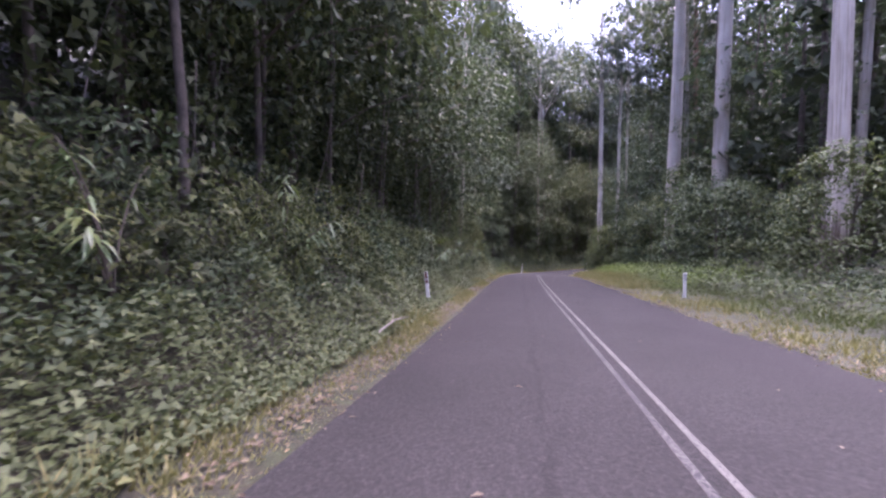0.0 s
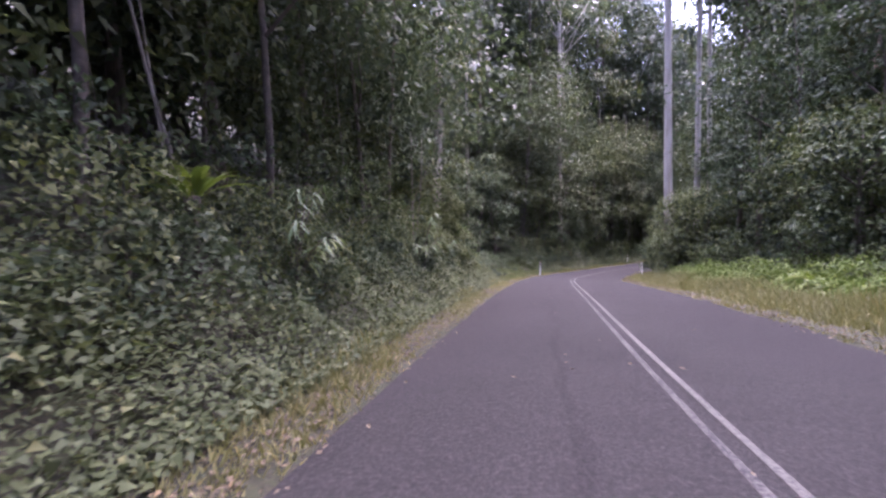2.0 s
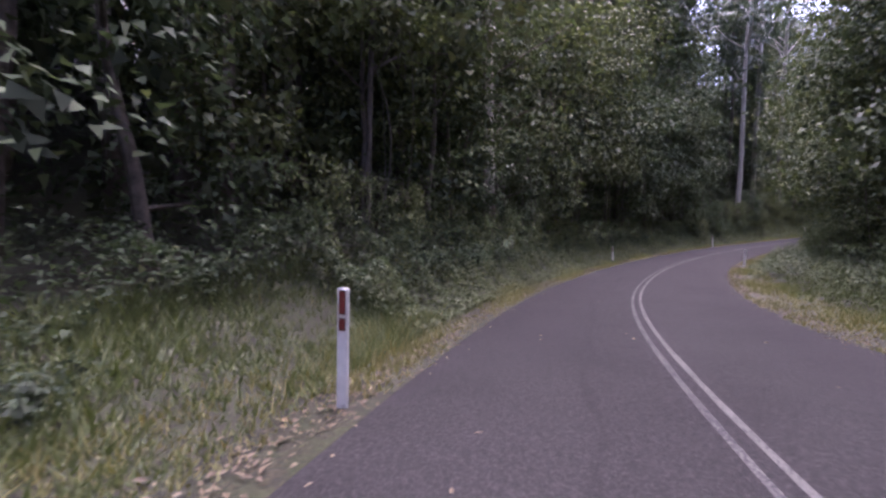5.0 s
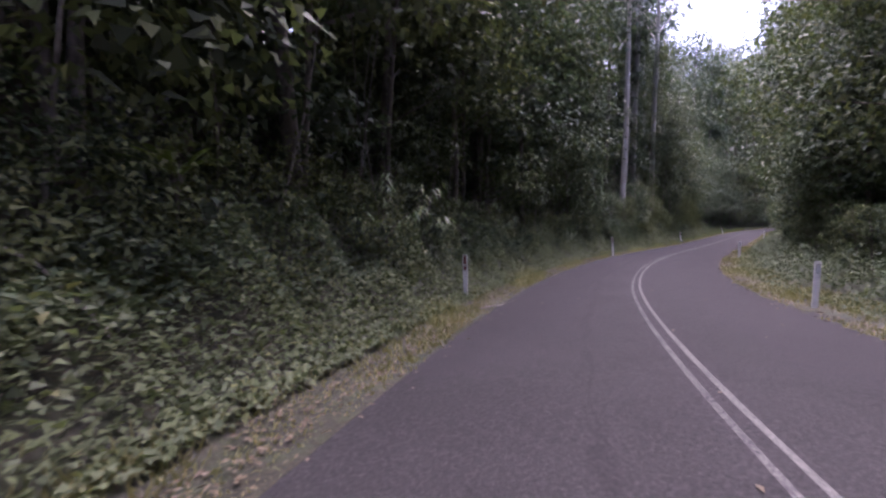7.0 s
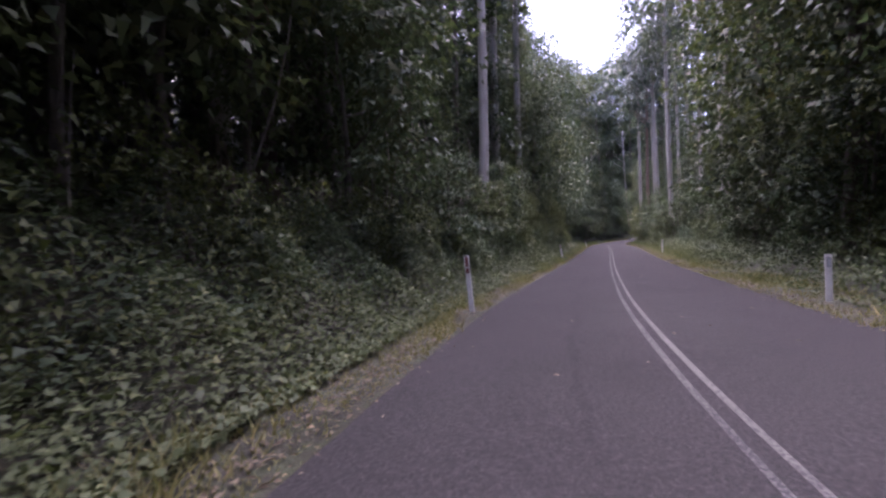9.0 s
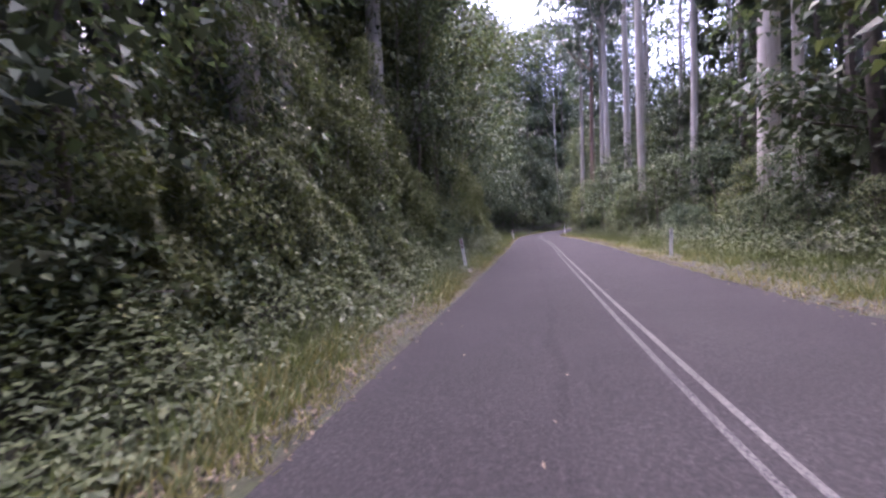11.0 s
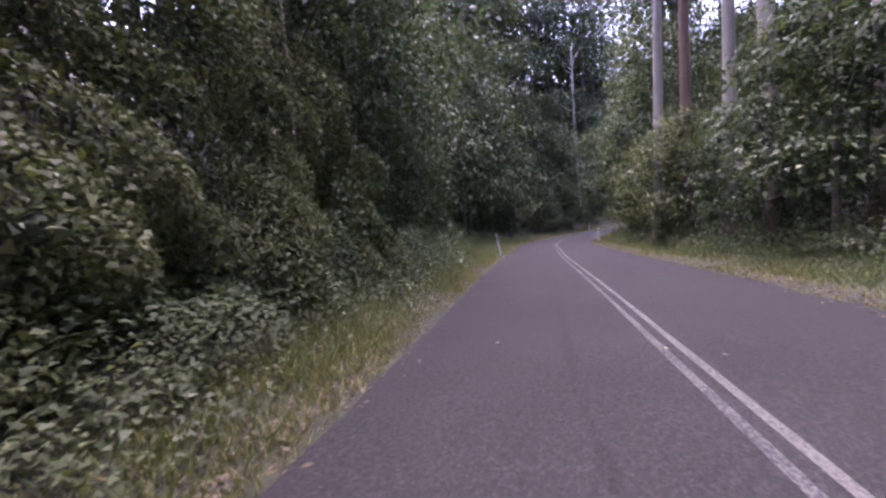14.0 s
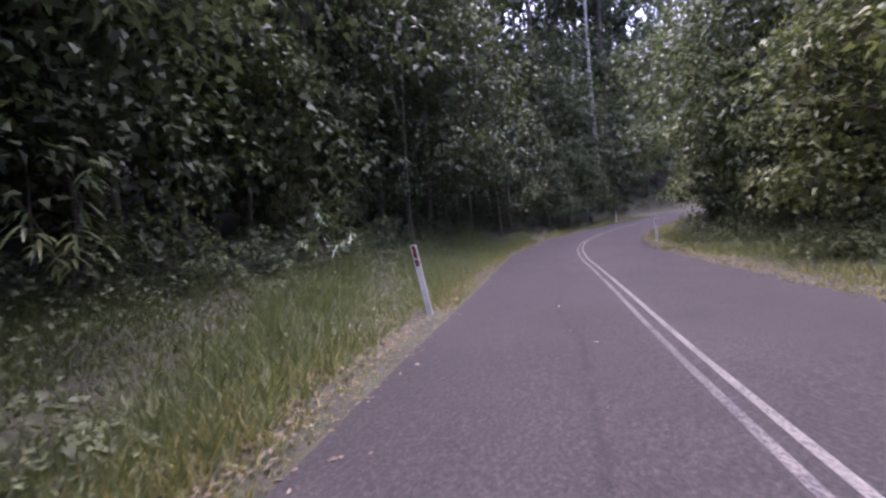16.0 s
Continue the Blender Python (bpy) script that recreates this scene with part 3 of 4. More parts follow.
GUMS_LEFT = [(37.3, -8.9, 0.70, 33), (45, -10.3, 0.36, 27), (50, -10.8, 0.5, 31), (57, -6.9, 0.6, 33), (76, -9.5, 0.6, 31), (99.0, -6.4, 0.58, 31), (115.5, -15.4, 0.6, 33),
             (118.5, -17.0, 0.45, 31), (123.5, -15.0, 0.5, 32), (162, -15.0, 0.5, 34), (174, -14.4, 0.5, 35), (178.5, -13.6, 0.5, 36), (66, -14.9, 0.5, 34),
             (58, -13, 0.5, 33), (63, -20, 0.55, 36), (70, -12.5, 0.45, 33), (72, -19, 0.55, 36), (78, -14, 0.5, 35), (81, -22, 0.6, 37), (86, -13, 0.45, 34)]


def plant_gums():
    rng = np.random.default_rng(21)
    kinds = [(gum_tree(31, 33, 0.7, (0.0, 0.02), BARK_PALE), 33, 0.7), (gum_tree(32, 31, 0.6, (0.03, -0.01), BARK_PALE, 0.55), 31, 0.6),
             (gum_tree(33, 34, 0.8, (-0.025, 0.0), BARK_PALE, 0.66), 34, 0.8)]
    spots = [[], [], []]
    far = []
    while len(far) < 48:
        s, u = rng.uniform(0, 205), rng.choice([-1, 1, 1]) * rng.uniform(13, 34)
        if all((s - a) ** 2 + (u - b) ** 2 > 12 for a, b, *_ in far):
            far.append((s, u, rng.uniform(0.35, 0.75), rng.uniform(27, 36)))
    for k, (s, u, d, h) in enumerate(GUMS_RIGHT + GUMS_LEFT + far):
        j = k % 3
        _, h0, d0 = kinds[j]
        w = d / d0
        spots[j].append((ground(s, u), rng.uniform(0, 360), (w, w, h / h0)))
    for (kind, _, _), sp in zip(kinds, spots):
        placed(kind, sp, "tall gum tree with smooth pale grey trunk and high crown", "tree", "gum trees beside the road")
    brown = gum_tree(34, 32, 0.55, (0.02, 0.0), BARK_BROWN)
    placed(brown, [(ground(s, u), rng.uniform(0, 360), (d / 0.55, d / 0.55, h / 32)) for s, u, d, h in GUMS_BROWN],
           "tall tree with reddish brown rough trunk and high crown", "tree", "gum trees beside the road")
    vine = gum_tree(35, 36, 0.7, (0.01, 0.01), BARK_PALE, 0.6, 900, 0.62)
    placed(vine, [(ground(s, u), rng.uniform(0, 360), sc) for s, u, sc in ((62.5, -9.2, 1.0), (104.5, -6.9, 0.95), (107.5, -8.0, 1.0), (112, -6.9, 0.95), (31, 11.5, 0.7), (86, -9.5, 0.8), (168, -13.5, 0.95))],
           "tall pale gum tree with dark vines hanging round its trunk", "tree", "gum trees beside the road")
    dead = gum_tree(36, 27, 0.5, (-0.03, 0.02), BARK_PALE, 0.55, 0, 0.0, True, "dead_gum_tree")
    placed(dead, [(ground(182, -8.0), 40, 1.0)], "dead standing gum tree with bare pale forked limbs", "tree", "dead trees")


plant_gums()


# ---- the forest's edge ----
def plant_edge():
    rng = np.random.default_rng(8)
    kinds = [scrub_tree(41, 8.0, 1.9, 0.17, 3400, LEAF_A, name="broadleaf_tree"), scrub_tree(42, 10.5, 1.8, 0.17, 3500, LEAF_B, 0.05, name="slender_tree"), scrub_tree(43, 7.0, 2.1, 0.185, 3300, LEAF_A, 0.08, name="spreading_tree"),
             scrub_tree(44, 14.0, 2.4, 0.23, 2900, LEAF_B, 0.05, 0.6, name="vine_draped_tree"), scrub_tree(45, 6.0, 1.9, 0.16, 3300, LEAF_A, 0.05, name="bushy_tree"), scrub_tree(46, 15.0, 3.7, 0.19, 5600, LEAF_B, 0.24, 0.3, name="canopy_tree"),
             scrub_tree(47, 27.0, 2.9, 0.30, 5200, LEAF_B, 0.12, 0.5, name="tall_forest_tree")]
    spots = [[] for _ in kinds]

    def put(s, u, j, sc):
        spots[j].append((ground(s, u, -0.1), rng.uniform(0, 360), sc * rng.uniform(0.88, 1.12)))

    s = -24.0
    while s < 206:
        wide = float(smooth(130, 142, s) * (1 - smooth(176, 190, s)) + 0.6 * smooth(31, 35, s) * (1 - smooth(42, 48, s)))
        dark = float(smooth(52, 62, s) * (1 - smooth(92, 102, s)))
        close = float(smooth(74, 82, s) * (1 - smooth(106, 114, s)) + smooth(136, 146, s))
        walled = 25 < s < 34 or 103 < s < 112 or 121 < s < 135
        if not -3 < s < 25 and not 31.5 < s < 37 and not 89 < s < 102 and not 112 < s < 122 and not walled:
            put(s, -6.9 - 1.7 * wide - rng.uniform(0, 1.0) + 0.7 * dark, rng.choice([0, 1, 2, 4]), 1.05)
        put(s + 1.2, -9.6 - 1.5 * wide - rng.uniform(0, 1.5), rng.choice([1, 3, 3]), 1.1)
        if s < 16 or 106 < s < 121:
            put(s, 8.2 + rng.uniform(0, 1.0), 4, 0.62)
            put(s + 1.5, 14.0 + rng.uniform(0, 1.5), rng.choice([3, 1]), 0.95)
        else:
            put(s, 8.0 - 1.3 * close + rng.uniform(0, 1.0), rng.choice([0, 2, 4, 4, 1]), 0.85 + 0.1 * close)
            if s > 60 or rng.uniform() < 0.5:
                put(s + 1.5, 9.6 + rng.uniform(0, 1.5), rng.choice([3, 5, 1]), 0.95)
        if dark < 0.3 and not walled and rng.uniform() < 0.45:
            put(s, -9.0 - wide - rng.uniform(0, 2), 5, 1.1)
        s += rng.uniform(3.0, 3.9)
    for s, u, j, sc in ((152, -9.0, 3, 1.25), (157, -7.2, 5, 1.0), (161, -8.5, 3, 1.3), (164, -7.0, 5, 1.0), (91.2, -5.4, 4, 0.6), (170, -7.4, 3, 1.2), (172.5, -5.9, 4, 0.95), (175, -5.7, 0, 0.95), (178, -5.6, 2, 0.9), (167, -6.4, 0, 0.9), (176, -7.5, 5, 1.1), (182, -7.5, 3, 1.2), (124.5, 6.3, 4, 0.75), (125.7, 5.5, 4, 0.6), (144.6, 4.9, 4, 0.5), (129.6, 5.4, 4, 0.55), (128.5, 6.0, 4, 0.8), (131.5, 6.2, 0, 0.75), (135.5, 6.0, 2, 0.85), (138.2, 5.7, 4, 0.8), (143, 5.6, 0, 0.75), (146, 5.5, 2, 0.8), (150, 5.7, 4, 0.9), (154, 5.9, 0, 0.85), (14.5, 7.4, 4, 0.7), (17.2, 7.6, 2, 0.7), (27.0, 8.2, 4, 0.8), (43.5, 8.6, 2, 0.8), (40.2, 7.3, 4, 0.9), (42.0, 6.5, 4, 0.85), (43.9, 6.0, 4, 0.75),
                        (33, -11.5, 3, 1.1), (35.5, -12.2, 1, 1.3), (38.5, -11.5, 3, 1.1), (41, -10.5, 1, 1.2), (34, -14.5, 3, 1.2), (38, -15, 3, 1.2), (43, -13.5, 3, 1.2), (46, -16, 3, 1.2), (31, -9.5, 2, 1.1), (34.5, -9.8, 4, 1.0), (36.3, -10.6, 4, 1.05), (39.2, -9.9, 4, 1.0), (33.0, -8.9, 4, 0.8),
                        (143, -11.5, 3, 1.1), (146, -12, 1, 1.3), (149, -11.8, 3, 1.1), (153, -12.5, 1, 1.3), (157, -12.2, 3, 1.2), (161, -12, 3, 1.2), (137, -9.3, 2, 1.0), (140, -9.6, 4, 1.1), (143.5, -9.4, 2, 1.0), (146, -9.2, 4, 1.1), (148, -9.6, 2, 1.0), (152, -9.9, 4, 1.1),
                        (96, 8.4, 3, 1.5), (103, 8.2, 3, 1.5), (110, 8.8, 3, 1.4),
                        (47.6, 5.7, 2, 0.45), (97.2, -5.6, 4, 0.6), (100.5, -5.8, 4, 0.7), (43.5, -6.9, 0, 0.9), (158, 6.0, 2, 1.0), (163, 5.8, 1, 0.8), (168, 5.8, 2, 1.0), (174, 5.8, 0, 1.0)):
        put(s, u, j, sc)
    for s in (-12, -8, -4, 0, 4, 8, 12, 16, 20, 24, 27.5, 49, 53, 57, 61, 65, 69, 73, 77, 81, 85, 114, 117, 120, 123):
        put(s + rng.uniform(-1, 1), (-7.1 if 2 < s < 30 else -6.5) - rng.uniform(0, 0.9), 5, 1.05)
    for s, u in ((133, -7.0), (137, -7.3), (141, -7.8), (145, -8.6), (151, 7.0), (156, 7.2), (161, 7.0)):
        put(s, u, 5, 1.0)
    for s, u, sc in ((40.0, 5.9, 0.5), (41.6, 5.3, 0.55), (43.0, 4.9, 0.5), (44.6, 5.1, 0.45)):
        put(s, u, 4, sc)
    for s in np.arange(62, 99, 2.6):
        put(s, 6.0 + rng.uniform(0, 0.7), 4, 0.36)
    for s in np.arange(104, 124, 2.2):
        put(s, 6.1 + rng.uniform(0, 0.6), 4, 0.30)
    for s in (-10, -5, 0, 5, 10, 15, 20, 26, 30, 52, 58, 64, 70, 76, 82, 88):
        put(s + rng.uniform(-1, 1), -9.0 - rng.uniform(0, 1.5), 5, 1.15)
    for s, u in ((46, -10), (50, -12), (54, -10.5), (62, -13), (66, -10.5), (71, -10), (74, -13), (77, -10), (80, -12), (83, -9.5), (87, -13), (91, -11), (100, -11), (104, -10), (108, -12), (111, -9.5), (115, -10.5),
                 (119, -9), (123, -11), (127, -9.5), (131, -11), (135, -10.5), (139, -12), (143, -13), (147, -11.5), (151, -12.5), (155, -10.5), (159, -10), (163, -9.5), (167, -10.5), (171, -9.5), (174, -12),
                 (178, -10), (181, -13), (184, -10), (188, -12), (174, -17), (180, -19), (186, -17), (192, -15), (170, -15), (80, -8.8), (86, -11), (90, -9), (95, -12.5), (77, -7.8), (64, 9.5), (70, 9.8), (77, 9), (84, 9.4), (96, 7.2), (103, 7.6), (110, 8.0), (52, -8.5), (60, -16), (67, -17), (92, -15), (97, -13), (102, -16), (51, 10.5), (55, 12), (59, 10.5), (63, 12.5), (68, 11), (74, 11), (81, 10.5), (88, 11.5), (160, 10), (166, 9.5), (172, 9)):
        put(s, u, 6, 1.4 if s > 155 else 1.25 if 44 < s < 105 else 1.0)
    for s in (-8, -4, 0, 4, 8, 12, 16, 20, 24, 28, 54, 58, 62, 66, 70, 74, 78, 82, 86, 90, 94, 98, 102, 106, 110, 114, 118, 122, 126, 130):
        put(s, -13.5 - rng.uniform(0, 1.5), 3, 1.2)
    for s in (54, 58, 62, 66, 70, 74, 78, 82, 86, 90, 94, 98):
        put(s + rng.uniform(-1, 1), 7.3 + rng.uniform(0, 0.8), 5, 1.0)
    names = ["broad-leaved understorey tree with dark green foliage to the ground", "slender understorey tree hung with dark vine leaves",
             "spreading understorey tree with large green leaves", "tall dark forest tree draped with vines", "low bushy tree of dense dark leaves",
             "large spreading forest tree with dark leafy crown", "very tall forest tree draped with dark vines from crown to foot"]
    for kind, sp, lab in zip(kinds, spots, names):
        placed(kind, sp, lab, "tree", "trees of the forest edge")


plant_edge()


def make_far_woods():
    """The forest behind the edge, past counting."""
    rng = np.random.default_rng(12)
    spots = []
    for side in (-1, 1):
        for u0, u1, k in ((12, 20, 165 if side < 0 else 110), (20, 34, 60)):
            for _ in range(k):
                spots.append((rng.uniform(-4, 210), side * rng.uniform(u0, u1)))
        for _ in range(14):
            spots.append((rng.uniform(-29, -6), side * rng.uniform(12, 20)))
    for _ in range(120):
        spots.append((rng.uniform(-6, 172), -rng.uniform(14, 26)))
    for _ in range(30):
        spots.append((rng.uniform(0, 34), rng.uniform(15, 26)))
    tall = len(spots)
    for _ in range(75):
        spots.append((rng.uniform(42, 100), -rng.uniform(11.5, 30)))
    for _ in range(70):
        spots.append((rng.uniform(158, 212), -rng.uniform(11, 30)))
    for _ in range(38):
        spots.append((rng.uniform(92, 136), rng.uniform(10.5, 24)))
    for _ in range(30):
        spots.append((rng.uniform(46, 76), rng.uniform(13, 28)))
    for _ in range(14):
        spots.append((rng.uniform(58, 72), -rng.uniform(11, 20)))
    short_from = len(spots)
    for a in np.linspace(0, 1, 44):
        spots.append((212 + 1.5 * math.sin(a * 40), -36 + 72 * a))
    leaves, wood, inner = [], [], []
    for j, (s, u) in enumerate(spots):
        p = np.array(ground(s, u))
        h, w = rng.uniform(14, 26), rng.uniform(2.2, 3.6)
        if tall <= j < short_from:
            h += 17
        elif s > 150:
            h += 9
        high = tall <= j < short_from
        k = 34 if high else 22
        z = h * (rng.uniform(0.25, 1.0, k) if high else rng.uniform(0.08, 1.0, k))
        env = w * (0.6 + 0.5 * np.sin(np.pi * z / h))
        an = rng.uniform(0, 6.28, k)
        c = p + np.column_stack([env * np.cos(an) * 0.8, env * np.sin(an) * 0.8, z])
        rad = w * rng.uniform(0.34, 0.58, k)
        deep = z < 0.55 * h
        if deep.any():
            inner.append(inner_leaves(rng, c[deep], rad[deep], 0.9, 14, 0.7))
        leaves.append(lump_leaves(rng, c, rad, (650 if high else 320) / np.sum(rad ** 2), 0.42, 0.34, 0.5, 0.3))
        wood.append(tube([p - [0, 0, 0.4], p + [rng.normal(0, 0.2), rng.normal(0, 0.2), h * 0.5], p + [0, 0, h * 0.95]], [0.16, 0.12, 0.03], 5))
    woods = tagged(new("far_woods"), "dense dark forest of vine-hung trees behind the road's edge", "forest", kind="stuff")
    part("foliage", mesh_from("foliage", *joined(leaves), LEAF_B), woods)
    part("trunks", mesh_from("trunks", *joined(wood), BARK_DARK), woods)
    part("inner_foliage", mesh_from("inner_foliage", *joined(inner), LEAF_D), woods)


make_far_woods()


# ---- shrubs and low scrub on the banks ----
def plant_shrubs():
    rng = np.random.default_rng(9)
    kinds = [shrub(51, 0.95, 1.2, 0.085, 0.052, 620, LEAF_C), shrub(52, 0.8, 0.9, 0.08, 0.047, 560, LEAF_C), shrub(53, 1.1, 1.6, 0.11, 0.058, 620, LEAF_A),
             shrub(54, 0.9, 0.6, 0.09, 0.062, 520, LEAF_C), shrub(55, 1.2, 2.2, 0.12, 0.063, 700, LEAF_A)]
    spots = [[] for _ in kinds]

    def put(s, u, j, sc):
        spots[j].append((ground(s, u, -0.05), rng.uniform(0, 360), sc * rng.uniform(0.85, 1.2)))

    s = -16.0
    while s < 190:
        grassy = float(smooth(130, 139, s) * (1 - smooth(172, 184, s)) + 0.8 * smooth(32, 35, s) * (1 - smooth(41, 45, s)))
        if rng.uniform() * 0.65 > grassy:
            put(s + 0.5, -5.2 - rng.uniform(0, 0.6), rng.choice([0, 1, 0, 2]), 1.0)
        put(s + 0.2, -6.4 - 1.4 * grassy - rng.uniform(0, 0.6), rng.choice([0, 2, 4]), 1.05)
        if rng.uniform() < 0.5:
            put(s, 6.3 + rng.uniform(0, 0.9), rng.choice([0, 2, 1, 3]), 0.95)
        put(s + 0.6, 7.4 + rng.uniform(0, 0.9), rng.choice([2, 4, 0]), 1.1)
        s += rng.uniform(2.5, 3.2)
    for s, u, j, sc in ((35.9, -4.5, 1, 0.75), (37.6, -5.2, 0, 0.8), (39.6, -5.6, 2, 0.8), (34.6, -5.6, 0, 0.9), (41.0, -4.9, 1, 0.6)):
        put(s, u, j, sc)
    names = ["dense green roadside scrub on the bank", "low green scrub beside the road", "leafy green shrub under the trees", "low spreading green weeds on the verge",
             "tall leafy shrub under the trees"]
    for kind, sp, lab in zip(kinds, spots, names):
        placed(kind, sp, lab, "shrub", "roadside shrubs")
    placed(nest_fern(61), [(ground(29.7, -5.2, 1.3), 20, 1.25), (ground(16.2, -5.6, 0.9), 200, 1.0), (ground(62.5, -6.0, 0.6), 120, 0.9), (ground(98, -6.2, 0.4), 60, 0.8)],
           "bright green fern with long strap-shaped fronds", "fern", "nest ferns")
    placed(fern(62), [(ground(a, b), c, d) for a, b, c, d in ((21.5, 5.9, 0, 1.2), (22.6, 6.4, 70, 1.3), (23.8, 5.8, 150, 1.35), (25.0, 6.3, 200, 1.2), (19.6, 6.0, 300, 1.1), (26.6, 5.9, 40, 1.2), (30.5, 6.2, 120, 1.25), (34.5, 6.0, 210, 1.1),
                                                            (29.0, 6.0, 30, 0.9), (33.0, 6.3, 90, 1.0), (36.0, 6.0, 10, 0.8))],
           "light green fern with arching divided fronds", "fern", "ferns on the verge")
    canes = [(-2.2, -5.3, 0), (1.0, -5.4, 90), (12.0, -5.0, 30), (17.6, -5.1, 200), (24.5, -5.1, 120), (27.5, -5.4, 40), (54.0, -5.1, 10), (58.0, -5.3, 300), (66.5, -5.4, 60),
             (68.3, -5.3, 150), (71.0, -5.6, 250), (75.0, -5.6, 20), (105, -6.0, 80), (131.0, -7.2, 170), (144.0, -7.4, 100), (149, -6.6, 10)]
    placed(cane_plant(63, LEAF_Y), [(ground(a, b), c, 0.9 + 0.25 * ((k * 7) % 5) / 4) for k, (a, b, c) in enumerate(canes)],
           "arching cane plant with long drooping pale leaves", "plant", "cane plants on the bank")


plant_shrubs()


# ---- grass and leaf litter; the guide posts: distance, side, lean, lift ----
POSTS_LEFT = [(6.3, -3.9, -6, -0.14), (42.3, -3.05, 3, 0.0), (67.3, -3.7, -1, -0.10), (86.1, -3.05, -4, 0.12), (111.8, -3.66, -8, 0.0), (146.4, -3.2, -10, 0.14), (178.5, -3.4, -2, 0.0)]
POSTS_RIGHT = [(8.6, 4.05, 0, -0.22), (47.4, 3.6, 1, 0.0), (69.0, 3.2, 2, -0.10), (87.7, 3.45, 1, -0.16), (113.3, 3.65, 2, -0.05), (161.0, 3.3, 0, 0.0)]


def clear_of_posts(s, u):
    """Where the verge is kept open in front of the guide posts."""
    ok = np.ones(len(s), bool)
    for a, c, *_ in POSTS_LEFT + POSTS_RIGHT:
        ok &= ~((s > a - 1.3) & (s < a + 0.2) & (np.abs(u - c - 0.15 * np.sign(-c) * (a - s)) < 0.26))
    return ok


def grass_patch(name, label, bands, blades, lo, hi, mat_, seed):
    rng = np.random.default_rng(seed)
    P = np.concatenate([np.column_stack([rng.uniform(s0, s1, k), rng.uniform(u0, u1, k)]) for s0, s1, u0, u1, k in bands])
    P = P[np.sin(P[:, 0] * 1.7 + P[:, 1]) * np.sin(P[:, 0] * 0.6 - P[:, 1] * 2.1) + rng.uniform(-0.5, 1.0, len(P)) > -0.65]
    k = len(P) * blades
    lush = np.repeat(rng.uniform(0.5, 1.0, len(P)) * (0.75 + 0.35 * np.sin(0.9 * P[:, 0] + 2.0 * P[:, 1])), blades)
    P = np.repeat(P, blades, 0) + rng.normal(0, 0.04, (k, 2))
    z = np.interp(P[:, 0], RS, RZ) + profile(P[:, 0], P[:, 1])
    h = np.interp(P[:, 0], RS, RH)
    x = np.interp(P[:, 0], RS, RX) + P[:, 1] * np.cos(h)
    y = np.interp(P[:, 0], RS, RY) - P[:, 1] * np.sin(h)
    way = unit(np.column_stack([rng.normal(0, 0.65, k), rng.normal(0, 0.65, k), np.ones(k)]))
    side = unit(np.column_stack([rng.normal(0, 1, k), rng.normal(0, 1, k), np.zeros(k)]))
    short = np.clip((np.abs(P[:, 1]) - 2.4) / 1.2, 0.42, 1)
    ln = rng.uniform(lo, hi, k) * short * lush * np.where(clear_of_posts(P[:, 0], P[:, 1]), 1.0, 0.3)
    w = rng.uniform(0.014, 0.034, k)[:, None]
    base = np.column_stack([x, y, z - 0.02])
    v = np.stack([base - side * w / 2, base + side * w / 2, base + way * ln[:, None]], 1).reshape(-1, 3)
    tagged(new(name, mesh_from(name, v, np.arange(3 * k).reshape(-1, 3), mat_)), label, "grass", kind="stuff")


def make_grass():
    grass_patch("verge_grass", "short yellowing green grass along the road edges",
                ((-5, 60, 2.78, 4.3, 7500), (60, 100, 2.78, 4.2, 5500), (100, 190, 2.78, 4.3, 8500), (-7, 33, -3.7, -2.84, 8500), (33, 46, -4.2, -2.84, 3500), (46, 124, -3.7, -2.84, 16000), (124, 134, -4.1, -2.84, 3300), (134, 182, -3.8, -2.84, 10000)), 4, 0.18, 0.40, VERGE, 10)
    grass_patch("grass", "lush green grass and weeds on the wide verges",
                ((0, 60, 4.0, 6.4, 7000), (100, 165, 3.6, 6.0, 13000), (100, 150, 4.4, 6.2, 5000), (33, 46, -6.2, -3.4, 9000), (98, 134, -4.5, -3.1, 6000), (133, 165, -8.0, -3.3, 33000), (165, 182, -6.5, -3.6, 2500)), 4, 0.22, 0.50, GRASS, 14)


def make_litter():
    rng = np.random.default_rng(11)
    k = 30000
    s = rng.uniform(-7, 185, k)
    left = rng.uniform(0, 1, k) < 0.6
    band = rng.uniform(-1, 1, k) * 0.15 + rng.normal(0, 0.16, k)
    u = np.where(left, -3.1 - band, 3.02 + band)
    scattered = rng.uniform(0, 1, k) < 0.008
    u = np.where(scattered, rng.uniform(-2.8, 2.8, k), u)
    onroad = (u > EDGE_L + 0.02) & (u < EDGE_R - 0.02)
    z = np.interp(s, RS, RZ) + np.where(onroad, -u * np.interp(s, RS, RB) - 0.012 * np.abs(u) + 0.008, profile(s, u) + 0.03)
    h = np.interp(s, RS, RH)
    x, y = np.interp(s, RS, RX) + u * np.cos(h), np.interp(s, RS, RY) - u * np.sin(h)
    a = rng.uniform(0, 6.28, k)
    D = np.column_stack([np.cos(a), np.sin(a), rng.normal(0.05, 0.12, k)])
    N = np.column_stack([rng.normal(0, 0.3, k), rng.normal(0, 0.3, k), np.ones(k)])
    v, f = leaf_mesh(np.column_stack([x, y, z]), D, N, rng.uniform(0.035, 0.095, k), rng.uniform(0.020, 0.042, k), 0.12, 0.1)
    tagged(new("leaf_litter", mesh_from("leaf_litter", v, f, LITTER)), "dry brown and yellow fallen leaves along the road edges", "leaf litter", kind="stuff")


